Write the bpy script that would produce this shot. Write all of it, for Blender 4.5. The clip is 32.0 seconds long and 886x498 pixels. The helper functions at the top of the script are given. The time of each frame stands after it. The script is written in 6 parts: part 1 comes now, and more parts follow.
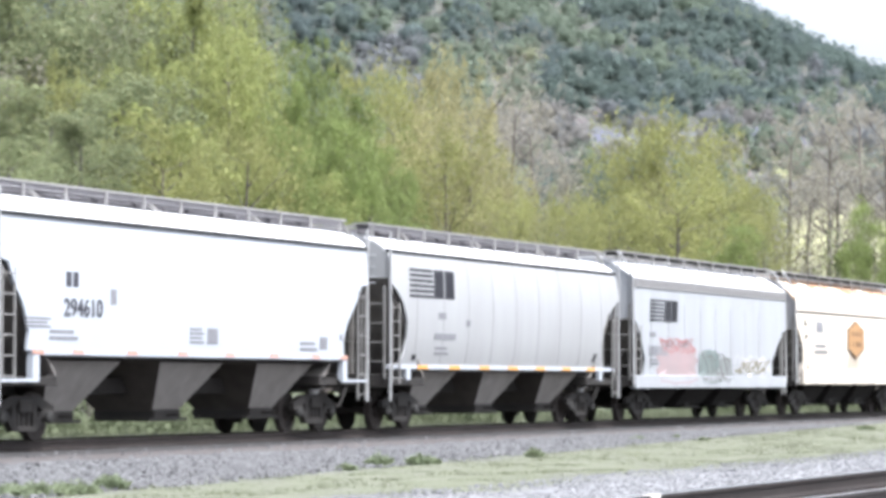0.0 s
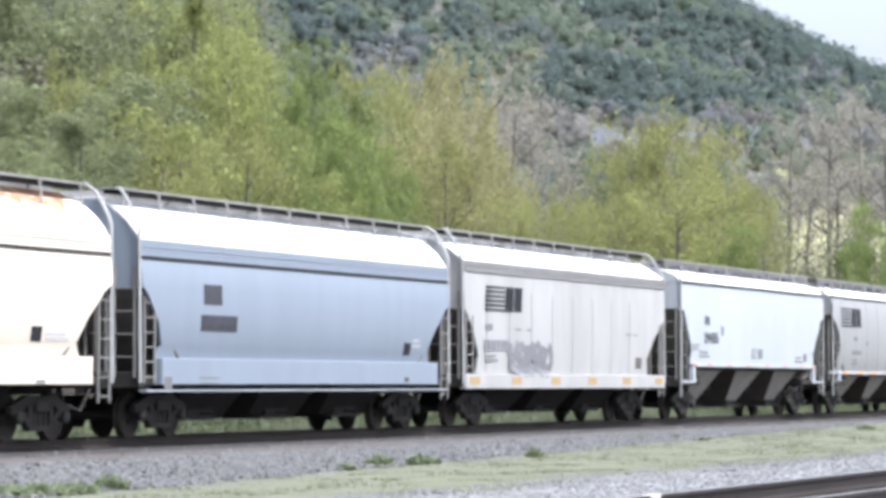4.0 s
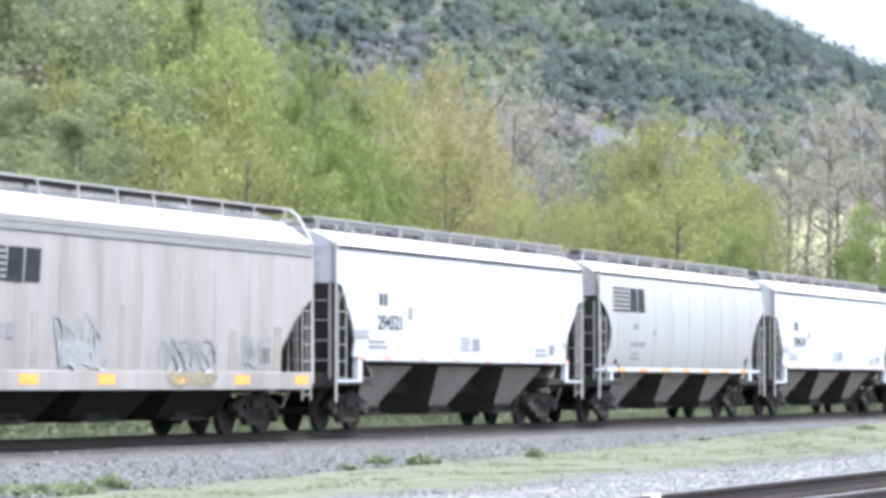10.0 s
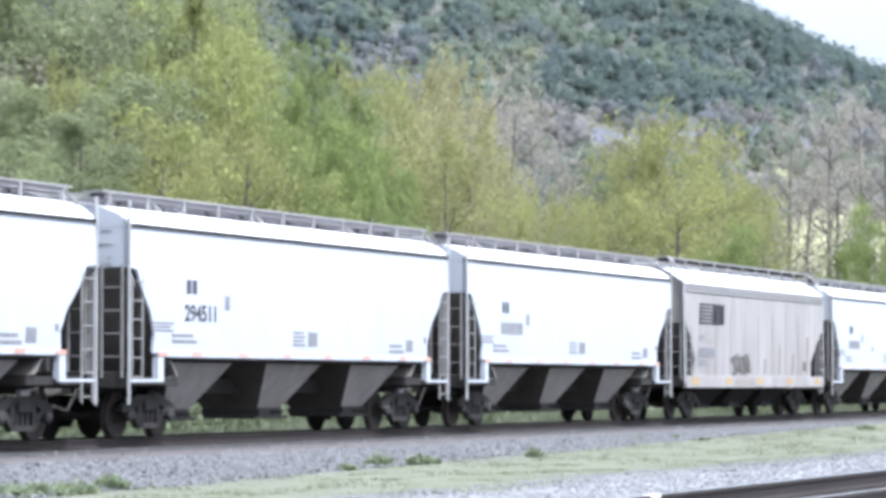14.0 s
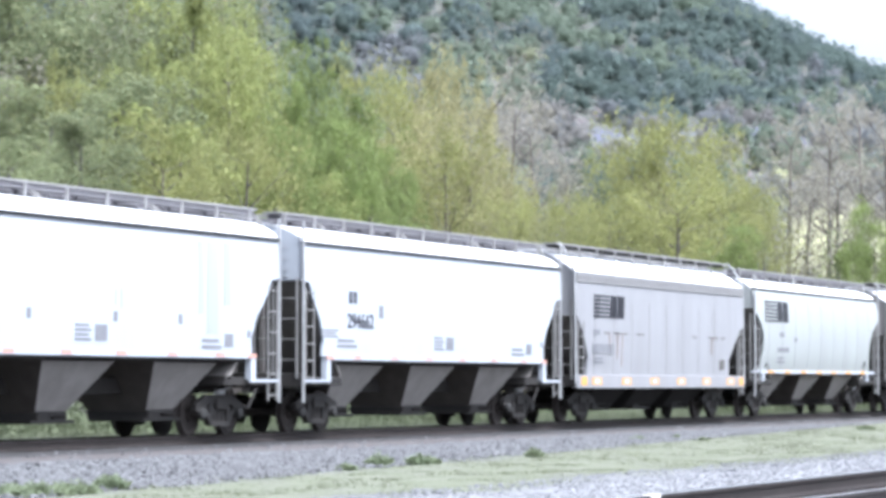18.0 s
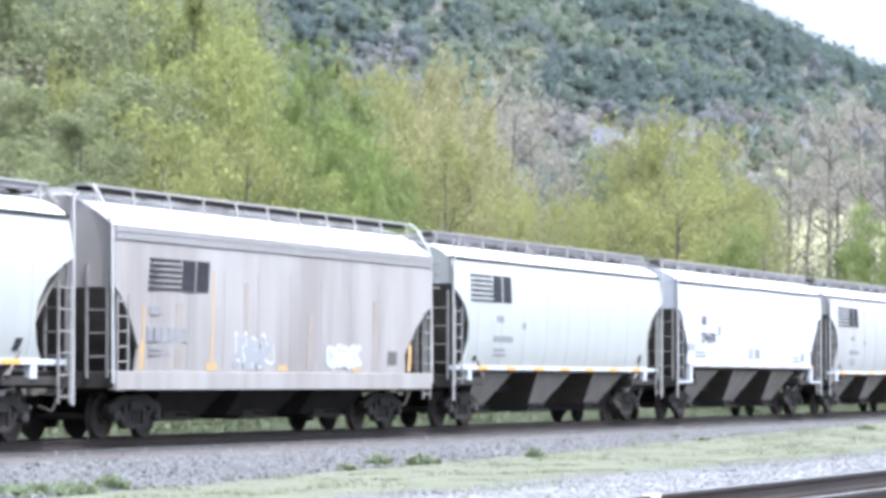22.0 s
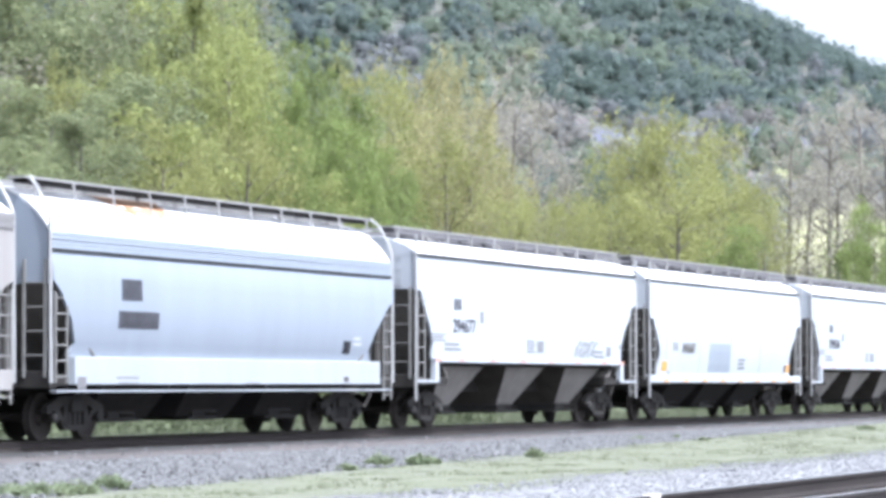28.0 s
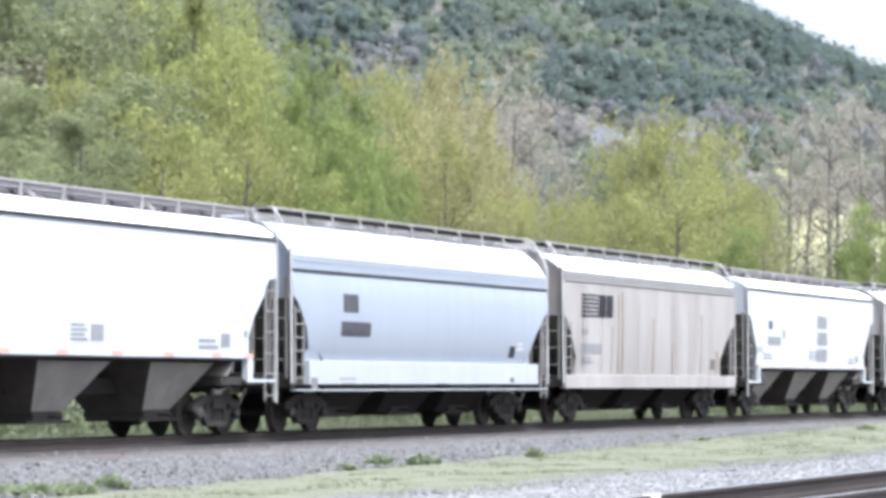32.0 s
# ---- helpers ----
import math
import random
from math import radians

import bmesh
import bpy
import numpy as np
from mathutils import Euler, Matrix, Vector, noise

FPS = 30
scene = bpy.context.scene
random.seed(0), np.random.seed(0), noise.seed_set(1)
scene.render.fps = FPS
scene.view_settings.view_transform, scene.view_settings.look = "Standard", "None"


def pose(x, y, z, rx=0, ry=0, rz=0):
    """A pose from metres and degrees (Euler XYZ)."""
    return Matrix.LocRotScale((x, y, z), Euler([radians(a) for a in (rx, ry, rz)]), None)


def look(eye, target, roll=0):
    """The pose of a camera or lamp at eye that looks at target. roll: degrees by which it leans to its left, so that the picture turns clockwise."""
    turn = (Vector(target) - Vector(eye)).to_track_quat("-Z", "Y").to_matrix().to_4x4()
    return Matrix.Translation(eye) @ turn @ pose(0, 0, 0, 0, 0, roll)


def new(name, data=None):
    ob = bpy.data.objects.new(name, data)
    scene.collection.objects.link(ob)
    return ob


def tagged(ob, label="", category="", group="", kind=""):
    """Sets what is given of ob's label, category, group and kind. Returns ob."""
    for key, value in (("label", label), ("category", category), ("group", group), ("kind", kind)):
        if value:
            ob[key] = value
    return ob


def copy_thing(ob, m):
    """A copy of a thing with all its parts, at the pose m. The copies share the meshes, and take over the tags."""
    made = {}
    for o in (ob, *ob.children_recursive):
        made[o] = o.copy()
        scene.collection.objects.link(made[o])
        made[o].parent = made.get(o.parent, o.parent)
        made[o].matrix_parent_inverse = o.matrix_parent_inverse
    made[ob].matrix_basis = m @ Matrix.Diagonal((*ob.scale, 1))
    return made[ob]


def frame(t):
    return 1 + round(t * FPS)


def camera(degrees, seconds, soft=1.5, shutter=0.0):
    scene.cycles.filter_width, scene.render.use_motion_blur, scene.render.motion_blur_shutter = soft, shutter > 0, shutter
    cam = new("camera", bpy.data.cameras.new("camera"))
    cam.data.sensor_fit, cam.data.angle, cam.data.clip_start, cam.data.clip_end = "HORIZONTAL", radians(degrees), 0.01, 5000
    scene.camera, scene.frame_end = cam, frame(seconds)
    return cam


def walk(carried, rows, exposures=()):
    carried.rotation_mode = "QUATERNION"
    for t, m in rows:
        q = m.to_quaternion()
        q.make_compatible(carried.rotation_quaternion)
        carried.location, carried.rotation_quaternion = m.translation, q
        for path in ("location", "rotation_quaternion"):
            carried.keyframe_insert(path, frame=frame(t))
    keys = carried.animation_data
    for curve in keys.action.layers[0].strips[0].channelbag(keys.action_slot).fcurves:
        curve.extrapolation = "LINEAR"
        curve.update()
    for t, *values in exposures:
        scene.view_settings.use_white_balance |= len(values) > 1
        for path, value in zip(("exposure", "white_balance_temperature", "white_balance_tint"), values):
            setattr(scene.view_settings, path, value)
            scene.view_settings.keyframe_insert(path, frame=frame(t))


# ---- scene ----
# Eye level is 1.08 m above the rails; the main track runs along +x at TRACK_Y.
EYE = (0.0, 0.0, 1.33)
BEARING, PITCH, LENS = 21.58, 2.484, 16.2
cam = camera(LENS, 32.0, soft=3.9)
CAM_POSE = look(EYE, (EYE[0] + math.cos(radians(BEARING)), EYE[1] + math.sin(radians(BEARING)), EYE[2] + math.tan(radians(PITCH))))
# the clip's own camera opens and closes, and drifts from warm to cool
EXPOSURES = [(0.0, 1.58, 6050, 10), (1.0, 1.65, 6050, 10), (2.0, 1.44, 6050, 10), (3.0, 1.30, 6050, 10), (3.6, 1.33, 6000, 10), (5.5, 1.53, 5900, 10), (7.0, 1.65, 5850, 10),
             (10.0, 1.64, 5850, 10), (14.0, 1.57, 5650, 10), (18.0, 1.65, 5650, 10), (21.0, 1.74, 5650, 10), (25.0, 1.79, 5700, 10), (28.5, 1.69, 5700, 10), (31.0, 1.59, 5850, 10), (32.0, 1.61, 5950, 10)]
walk(cam, [(0.0, CAM_POSE), (32.0, CAM_POSE)], exposures=EXPOSURES)

RAIL_Z = 0.25
TRACK_Y = 29.5
SIDING_Y = 7.67

# ---- light ----
SUN_FROM = Vector((-0.16, -0.46, 0.87)).normalized()
world = bpy.data.worlds.new("world")
scene.world = world
world.use_nodes = True
wn = world.node_tree
sky = wn.nodes.new("ShaderNodeTexSky")
sky.sky_type, sky.sun_disc = "NISHITA", False
sky.sun_elevation = math.asin(SUN_FROM.z)
sky.sun_rotation = math.atan2(SUN_FROM.x, SUN_FROM.y)
sky.dust_density = 5.0
sky.air_density = 0.8
pale = wn.nodes.new("ShaderNodeHueSaturation")  # thin high cloud pales the blue
pale.inputs["Saturation"].default_value = 0.30
wn.links.new(sky.outputs["Color"], pale.inputs["Color"])
wn.links.new(pale.outputs["Color"], wn.nodes["Background"].inputs["Color"])
wn.nodes["Background"].inputs["Strength"].default_value = 0.15
sun = new("sun", bpy.data.lights.new("sun", "SUN"))
sun.data.energy, sun.data.angle, sun.data.color = 2.7, radians(0.6), (1.0, 0.98, 0.95)
sun.matrix_world = look((0, 0, 300), Vector((0, 0, 300)) - SUN_FROM)


# ---- materials ----
def mat(name, base, second=None, fine=8.0, coarse=0.7, amount=0.6, rough=0.7, metal=0.0, bump=0.0, stretch=(1, 1, 1), vary=0.0, through_light=0.0, world_space=False, tint=None, tint_at=(0.5, 0.62), island=None, island_amount=0.5):
    """A node material: base and second colour mixed by noise at two scales, an optional stain, relief, and a shift per object."""
    m = bpy.data.materials.new(name)
    m.use_nodes = True
    n, l = m.node_tree.nodes, m.node_tree.links
    p = n["Principled BSDF"]
    second = second or tuple(c * 0.6 for c in base)
    co = n.new("ShaderNodeTexCoord")
    mp = n.new("ShaderNodeMapping")
    mp.inputs["Scale"].default_value = stretch
    if world_space:
        l.new(n.new("ShaderNodeNewGeometry").outputs["Position"], mp.inputs["Vector"])
        info = n.new("ShaderNodeObjectInfo")
    else:
        info = n.new("ShaderNodeObjectInfo")
        add = n.new("ShaderNodeVectorMath")
        add.operation = "MULTIPLY_ADD"
        add.inputs[1].default_value = (1, 1, 1)
        sc = n.new("ShaderNodeMath")
        sc.operation = "MULTIPLY"
        sc.inputs[1].default_value = 37.0
        l.new(info.outputs["Random"], sc.inputs[0])
        l.new(co.outputs["Object"], add.inputs[0])
        l.new(sc.outputs[0], add.inputs[2])
        l.new(add.outputs[0], mp.inputs["Vector"])
    a, b = n.new("ShaderNodeTexNoise"), n.new("ShaderNodeTexNoise")
    for t, s, d in ((a, fine, 6), (b, coarse, 4)):
        t.inputs["Scale"].default_value, t.inputs["Detail"].default_value = s, d
        l.new(mp.outputs["Vector"], t.inputs["Vector"])
    mixf = n.new("ShaderNodeMath")
    mixf.operation = "MULTIPLY_ADD"
    l.new(a.outputs["Fac"], mixf.inputs[0])
    mixf.inputs[1].default_value = 0.5
    half = n.new("ShaderNodeMath")
    half.operation = "MULTIPLY"
    half.inputs[1].default_value = 0.5
    l.new(b.outputs["Fac"], half.inputs[0])
    l.new(half.outputs[0], mixf.inputs[2])
    rng = n.new("ShaderNodeMapRange")
    rng.inputs["From Min"].default_value, rng.inputs["From Max"].default_value = 0.36, 0.64
    rng.inputs["To Max"].default_value = amount
    l.new(mixf.outputs[0], rng.inputs["Value"])
    mix = n.new("ShaderNodeMix")
    mix.data_type = "RGBA"
    mix.inputs["A"].default_value, mix.inputs["B"].default_value = (*base, 1), (*second, 1)
    l.new(rng.outputs["Result"], mix.inputs["Factor"])
    col = mix.outputs["Result"]
    if tint:
        r2 = n.new("ShaderNodeMapRange")
        r2.inputs["From Min"].default_value, r2.inputs["From Max"].default_value = tint_at
        l.new(b.outputs["Fac"], r2.inputs["Value"])
        mx = n.new("ShaderNodeMix")
        mx.data_type = "RGBA"
        mx.inputs["B"].default_value = (*tint, 1)
        l.new(r2.outputs["Result"], mx.inputs["Factor"])
        l.new(col, mx.inputs["A"])
        col = mx.outputs["Result"]
    if island:  # single sprays and crowns differ
        geo = n.new("ShaderNodeNewGeometry")
        ri = n.new("ShaderNodeMapRange")
        ri.inputs["From Min"].default_value, ri.inputs["To Max"].default_value = 0.35, island_amount
        l.new(geo.outputs["Random Per Island"], ri.inputs["Value"])
        mi = n.new("ShaderNodeMix")
        mi.data_type = "RGBA"
        mi.inputs["B"].default_value = (*island, 1)
        l.new(ri.outputs["Result"], mi.inputs["Factor"])
        l.new(col, mi.inputs["A"])
        col = mi.outputs["Result"]
    if vary:
        hsv = n.new("ShaderNodeHueSaturation")
        vr = n.new("ShaderNodeMapRange")
        vr.inputs["To Min"].default_value, vr.inputs["To Max"].default_value = 1 - vary, 1 + vary
        l.new(info.outputs["Random"], vr.inputs["Value"])
        l.new(vr.outputs["Result"], hsv.inputs["Value"])
        l.new(col, hsv.inputs["Color"])
        col = hsv.outputs["Color"]
    l.new(col, p.inputs["Base Color"])
    p.inputs["Roughness"].default_value, p.inputs["Metallic"].default_value = rough, metal
    if rough >= 0.6:  # dusty, matt surfaces have little sheen
        p.inputs["Specular IOR Level"].default_value = 0.12
    if bump:
        bp = n.new("ShaderNodeBump")
        bp.inputs["Strength"].default_value, bp.inputs["Distance"].default_value = bump, 0.03
        l.new(a.outputs["Fac"], bp.inputs["Height"])
        l.new(bp.outputs["Normal"], p.inputs["Normal"])
    if through_light:
        p.inputs["Specular IOR Level"].default_value = 0.12  # leaves are dull
        tr = n.new("ShaderNodeBsdfTranslucent")
        l.new(col, tr.inputs["Color"])
        ms = n.new("ShaderNodeMixShader")
        ms.inputs[0].default_value = through_light
        l.new(p.outputs[0], ms.inputs[1])
        l.new(tr.outputs[0], ms.inputs[2])
        l.new(ms.outputs[0], n["Material Output"].inputs["Surface"])
    return m


STREAK = (0.55, 0.55, 0.10)
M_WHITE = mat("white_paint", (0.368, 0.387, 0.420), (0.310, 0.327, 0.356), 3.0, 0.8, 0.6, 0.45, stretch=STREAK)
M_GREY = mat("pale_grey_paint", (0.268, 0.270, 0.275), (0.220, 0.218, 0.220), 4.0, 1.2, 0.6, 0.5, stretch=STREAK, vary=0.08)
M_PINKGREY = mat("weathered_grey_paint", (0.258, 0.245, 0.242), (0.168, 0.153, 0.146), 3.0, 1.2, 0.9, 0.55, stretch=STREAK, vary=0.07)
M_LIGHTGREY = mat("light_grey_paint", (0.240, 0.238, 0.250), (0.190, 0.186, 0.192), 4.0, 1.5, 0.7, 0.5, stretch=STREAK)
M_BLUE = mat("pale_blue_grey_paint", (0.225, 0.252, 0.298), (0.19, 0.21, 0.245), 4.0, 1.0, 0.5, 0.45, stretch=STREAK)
M_CREAM = mat("cream_paint", (0.580, 0.520, 0.450), (0.460, 0.390, 0.320), 4.0, 1.0, 0.4, 0.5, stretch=STREAK)
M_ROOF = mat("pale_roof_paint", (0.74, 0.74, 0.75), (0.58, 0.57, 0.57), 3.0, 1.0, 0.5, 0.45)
M_ROOF_RUST = mat("rusty_cream_roof", (0.70, 0.65, 0.58), (0.58, 0.48, 0.37), 2.2, 0.9, 0.6, 0.6, stretch=(2.2, 0.45, 0.45), tint=(0.46, 0.31, 0.19), tint_at=(0.58, 0.72))
M_ROOFRUST = mat("roof_rust", (0.26, 0.135, 0.075), (0.42, 0.30, 0.22), 2.6, 0.9, 0.9, 0.8, stretch=(2.5, 0.5, 0.5))
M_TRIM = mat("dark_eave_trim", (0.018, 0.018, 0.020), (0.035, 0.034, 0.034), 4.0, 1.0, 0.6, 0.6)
# brown of the couplers; on bay cross sheets and ridges it stands in for shade
M_BROWN = mat("grimy_shade_brown_steel", (0.082, 0.073, 0.066), (0.052, 0.046, 0.042), 3.0, 0.9, 0.8, 0.8, vary=0.15)
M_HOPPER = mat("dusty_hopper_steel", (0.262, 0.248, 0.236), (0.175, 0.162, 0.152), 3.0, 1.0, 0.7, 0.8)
M_BLACK = mat("black_steel", (0.027, 0.0255, 0.025), (0.042, 0.038, 0.035), 6.0, 1.2, 0.7, 0.7)
M_WHEEL = mat("wheel_steel", (0.028, 0.025, 0.024), (0.048, 0.040, 0.036), 8.0, 2.0, 0.6, 0.7, 0.1)
M_BEARING = mat("dark_bearing_cap", (0.040, 0.039, 0.038), (0.026, 0.025, 0.024), 8.0, 2.0, 0.6, 0.7)
M_GRATING = mat("galvanized_grating", (0.30, 0.295, 0.295), (0.20, 0.19, 0.185), 6.0, 1.5, 0.7, 0.6, 0.2)
M_STILE = mat("pale_stile_paint", (0.330, 0.330, 0.335), (0.250, 0.246, 0.246), 6.0, 1.5, 0.7, 0.6)
M_LADDER = mat("grey_ladder_paint", (0.21, 0.205, 0.20), (0.145, 0.138, 0.133), 6.0, 1.5, 0.7, 0.6)
M_MARK = mat("black_marking_paint", (0.014, 0.014, 0.018), (0.034, 0.034, 0.040), 6.0, 1.5, 0.6, 0.6)
M_NUMBER = mat("worn_number_paint", (0.040, 0.040, 0.048), (0.075, 0.075, 0.085), 6.0, 1.5, 0.6, 0.6)
M_FADED = mat("faded_marking_paint", (0.15, 0.15, 0.165), (0.21, 0.21, 0.22), 6.0, 1.5, 0.7, 0.6)
M_RIB = mat("grey_eave_rib", (0.205, 0.200, 0.203), (0.165, 0.158, 0.158), 4.0, 1.0, 0.7, 0.6)
M_PALEBLUE = mat("pale_blue_sill_paint", (0.300, 0.318, 0.345), (0.255, 0.268, 0.288), 4.0, 1.0, 0.6, 0.5, stretch=(0.55, 0.55, 0.10))
M_PALE = mat("pale_stencil_paint", (0.36, 0.36, 0.38), (0.48, 0.48, 0.49), 6.0, 1.5, 0.7, 0.6)
M_ORANGE = mat("yellow_reflector_strip", (0.60, 0.28, 0.05), (0.50, 0.25, 0.07), 6.0, 1.5, 0.5, 0.4)
M_RED = mat("red_reflector_strip", (0.44, 0.22, 0.165), (0.40, 0.26, 0.21), 6.0, 1.5, 0.5, 0.4)
M_PINK = mat("faded_pink_spray", (0.30, 0.225, 0.23), (0.25, 0.21, 0.215), 3.0, 0.8, 0.8, 0.7)
M_CORAL = mat("red_spray_outline", (0.30, 0.13, 0.135), (0.24, 0.15, 0.15), 3.0, 0.8, 0.8, 0.7)
M_TEAL = mat("faded_teal_spray", (0.130, 0.165, 0.160), (0.185, 0.205, 0.200), 3.0, 0.8, 0.8, 0.7)
M_FAINTBLUE = mat("faint_blue_spray", (0.215, 0.228, 0.250), (0.235, 0.236, 0.245), 3.0, 0.8, 0.8, 0.7)
M_FAINTTEAL = mat("faint_teal_spray", (0.185, 0.200, 0.200), (0.215, 0.220, 0.220), 3.0, 0.8, 0.8, 0.7)
M_CHALK = mat("white_spray", (0.400, 0.430, 0.500), (0.320, 0.350, 0.410), 3.0, 0.8, 0.8, 0.7)
M_SCRAWL = mat("dark_spray", (0.075, 0.072, 0.07), (0.13, 0.12, 0.11), 3.0, 0.8, 0.8, 0.7)
M_OCHRE = mat("ochre_spray", (0.22, 0.19, 0.11), (0.14, 0.13, 0.10), 3.0, 0.8, 0.8, 0.7)
M_RUST = mat("rust_stain", (0.235, 0.175, 0.150), (0.190, 0.140, 0.120), 5.0, 1.5, 0.7, 0.8)
M_RAIL = mat("rail_steel", (0.045, 0.038, 0.036), (0.028, 0.024, 0.023), 5.0, 0.8, 0.7, 0.6, 0.4)
M_RAILTOP = mat("worn_rail_head", (0.42, 0.42, 0.43), (0.3, 0.3, 0.3), 5.0, 0.8, 0.5, 0.3, 0.9)
M_TIE = mat("creosoted_tie", (0.045, 0.037, 0.033), (0.085, 0.066, 0.06), 6.0, 1.0, 0.7, 0.9, bump=0.4, vary=0.25)
M_STONE = mat("ballast_stone", (0.150, 0.148, 0.152), (0.080, 0.079, 0.082), 14.0, 3.0, 0.9, 0.9, world_space=True)
M_GRASS = mat("grass_blade", (0.112, 0.124, 0.072), (0.140, 0.146, 0.094), 5.0, 0.35, 0.9, 0.8, through_light=0.3, world_space=True)
M_BRUSH = mat("brush_leaf", (0.100, 0.118, 0.070), (0.138, 0.150, 0.094), 2.0, 0.3, 0.9, 0.8, through_light=0.35, world_space=True)
M_WEED = mat("weed_leaf", (0.145, 0.178, 0.108), (0.195, 0.222, 0.138), 5.0, 1.0, 0.9, 0.8, through_light=0.3, world_space=True)
M_BARK = mat("grey_bark", (0.135, 0.122, 0.110), (0.080, 0.070, 0.062), 6.0, 1.5, 0.8, 0.9)
M_PALEBARK = mat("pale_bark", (0.270, 0.250, 0.225), (0.180, 0.162, 0.145), 6.0, 0.8, 0.8, 0.9)
LEAF = {
    "olive": mat("olive_leaf", (0.214, 0.246, 0.134), (0.152, 0.177, 0.103), 0.5, 0.16, 0.9, 0.8, through_light=0.5, world_space=True, vary=0.16, island=(0.270, 0.262, 0.145)),
    "bright": mat("bright_spring_leaf", (0.300, 0.332, 0.126), (0.230, 0.258, 0.108), 0.5, 0.16, 0.9, 0.8, through_light=0.5, world_space=True, vary=0.12, island=(0.328, 0.320, 0.133)),
    "green": mat("green_leaf", (0.230, 0.286, 0.100), (0.172, 0.216, 0.084), 0.5, 0.16, 0.9, 0.8, through_light=0.5, world_space=True, vary=0.10, island=(0.265, 0.285, 0.128)),
    "tan": mat("budding_tan_leaf", (0.350, 0.336, 0.176), (0.284, 0.272, 0.152), 0.5, 0.16, 0.9, 0.8, through_light=0.5, world_space=True, vary=0.10, island=(0.395, 0.345, 0.192)),
    "gold": mat("yellow_bud_leaf", (0.306, 0.318, 0.126), (0.248, 0.258, 0.113), 0.5, 0.16, 0.9, 0.8, through_light=0.5, world_space=True, vary=0.10, island=(0.325, 0.310, 0.140)),
    "grey": mat("grey_bud_twig", (0.335, 0.312, 0.258), (0.255, 0.240, 0.202), 0.5, 0.16, 0.9, 0.8, through_light=0.4, world_space=True, vary=0.12, island=(0.360, 0.325, 0.262)),
    "dark": mat("dark_evergreen_leaf", (0.110, 0.140, 0.110), (0.085, 0.110, 0.090), 0.5, 0.16, 0.9, 0.8, through_light=0.5, world_space=True, vary=0.12),
}


# distant leaf colours, paled and blued so that they hold the air's haze
def hazy_leaf(name, base, second):
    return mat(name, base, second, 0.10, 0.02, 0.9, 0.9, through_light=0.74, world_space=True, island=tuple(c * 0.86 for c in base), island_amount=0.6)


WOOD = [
    hazy_leaf("far_dark_green", (0.164, 0.206, 0.186), (0.144, 0.184, 0.168)),
    hazy_leaf("far_mid_green", (0.230, 0.274, 0.214), (0.205, 0.246, 0.196)),
    hazy_leaf("far_blue_green", (0.182, 0.222, 0.218), (0.160, 0.198, 0.198)),
    hazy_leaf("far_yellow_green", (0.290, 0.308, 0.200), (0.255, 0.275, 0.185)),
    hazy_leaf("far_bare_grey", (0.262, 0.272, 0.284), (0.236, 0.246, 0.256)),
    hazy_leaf("far_bare_brown", (0.305, 0.294, 0.284), (0.270, 0.262, 0.252)),
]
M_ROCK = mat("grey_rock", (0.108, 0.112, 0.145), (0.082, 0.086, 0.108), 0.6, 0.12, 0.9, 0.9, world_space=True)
M_REDROCK = mat("reddish_bank", (0.120, 0.102, 0.102), (0.088, 0.078, 0.078), 0.6, 0.12, 0.9, 0.9, world_space=True)
M_ENDSTEEL = mat("dusty_end_steel", (0.150, 0.140, 0.133), (0.098, 0.089, 0.083), 3.0, 0.9, 0.8, 0.8, vary=0.15)
M_FARGRASS = mat("rank_grass_blade", (0.116, 0.131, 0.084), (0.140, 0.150, 0.102), 5.0, 0.35, 0.9, 0.8, through_light=0.3, world_space=True)
M_SOFTSEAM = mat("painted_seam", (0.272, 0.280, 0.276), (0.245, 0.250, 0.246), 5.0, 1.0, 0.7, 0.6)
# near-black that paints in the shade under running boards and behind deep sills
M_VOID = mat("shade_black_steel", (0.020, 0.019, 0.019), (0.030, 0.028, 0.027), 6.0, 1.2, 0.7, 0.95)
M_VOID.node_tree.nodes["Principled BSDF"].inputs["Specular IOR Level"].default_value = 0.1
M_GREENWHITE = mat("greenish_white_paint", (0.289, 0.301, 0.295), (0.242, 0.248, 0.243), 4.0, 1.2, 0.6, 0.5, stretch=STREAK)
M_COOLWHITE = mat("cool_pale_paint", (0.300, 0.310, 0.328), (0.245, 0.25, 0.262), 4.0, 1.5, 0.7, 0.5, stretch=STREAK)
M_PANELWHITE = mat("dull_white_paint", (0.345, 0.338, 0.338), (0.27, 0.262, 0.258), 4.0, 1.5, 0.7, 0.5, stretch=STREAK)
M_DARKBLUE = mat("slate_blue_paint", (0.196, 0.225, 0.274), (0.163, 0.187, 0.227), 4.0, 1.0, 0.5, 0.45, stretch=STREAK)
M_PALESTONE = mat("pale_siding_stone", (0.190, 0.190, 0.197), (0.136, 0.136, 0.142), 14.0, 3.0, 0.9, 0.9, world_space=True)
M_RUSTLINE = mat("rust_line_paint", (0.40, 0.27, 0.18), (0.30, 0.19, 0.12), 5.0, 1.5, 0.8, 0.8)
M_CREAMSTAIN = mat("cream_water_stain", (0.43, 0.375, 0.315), (0.50, 0.44, 0.38), 3.0, 0.8, 0.9, 0.6)
M_AMBER = mat("amber_stain", (0.360, 0.245, 0.120), (0.300, 0.225, 0.140), 4.0, 1.2, 0.9, 0.7)
M_STAIN = mat("brown_water_stain", (0.200, 0.175, 0.155), (0.235, 0.215, 0.205), 2.0, 0.8, 0.9, 0.7)
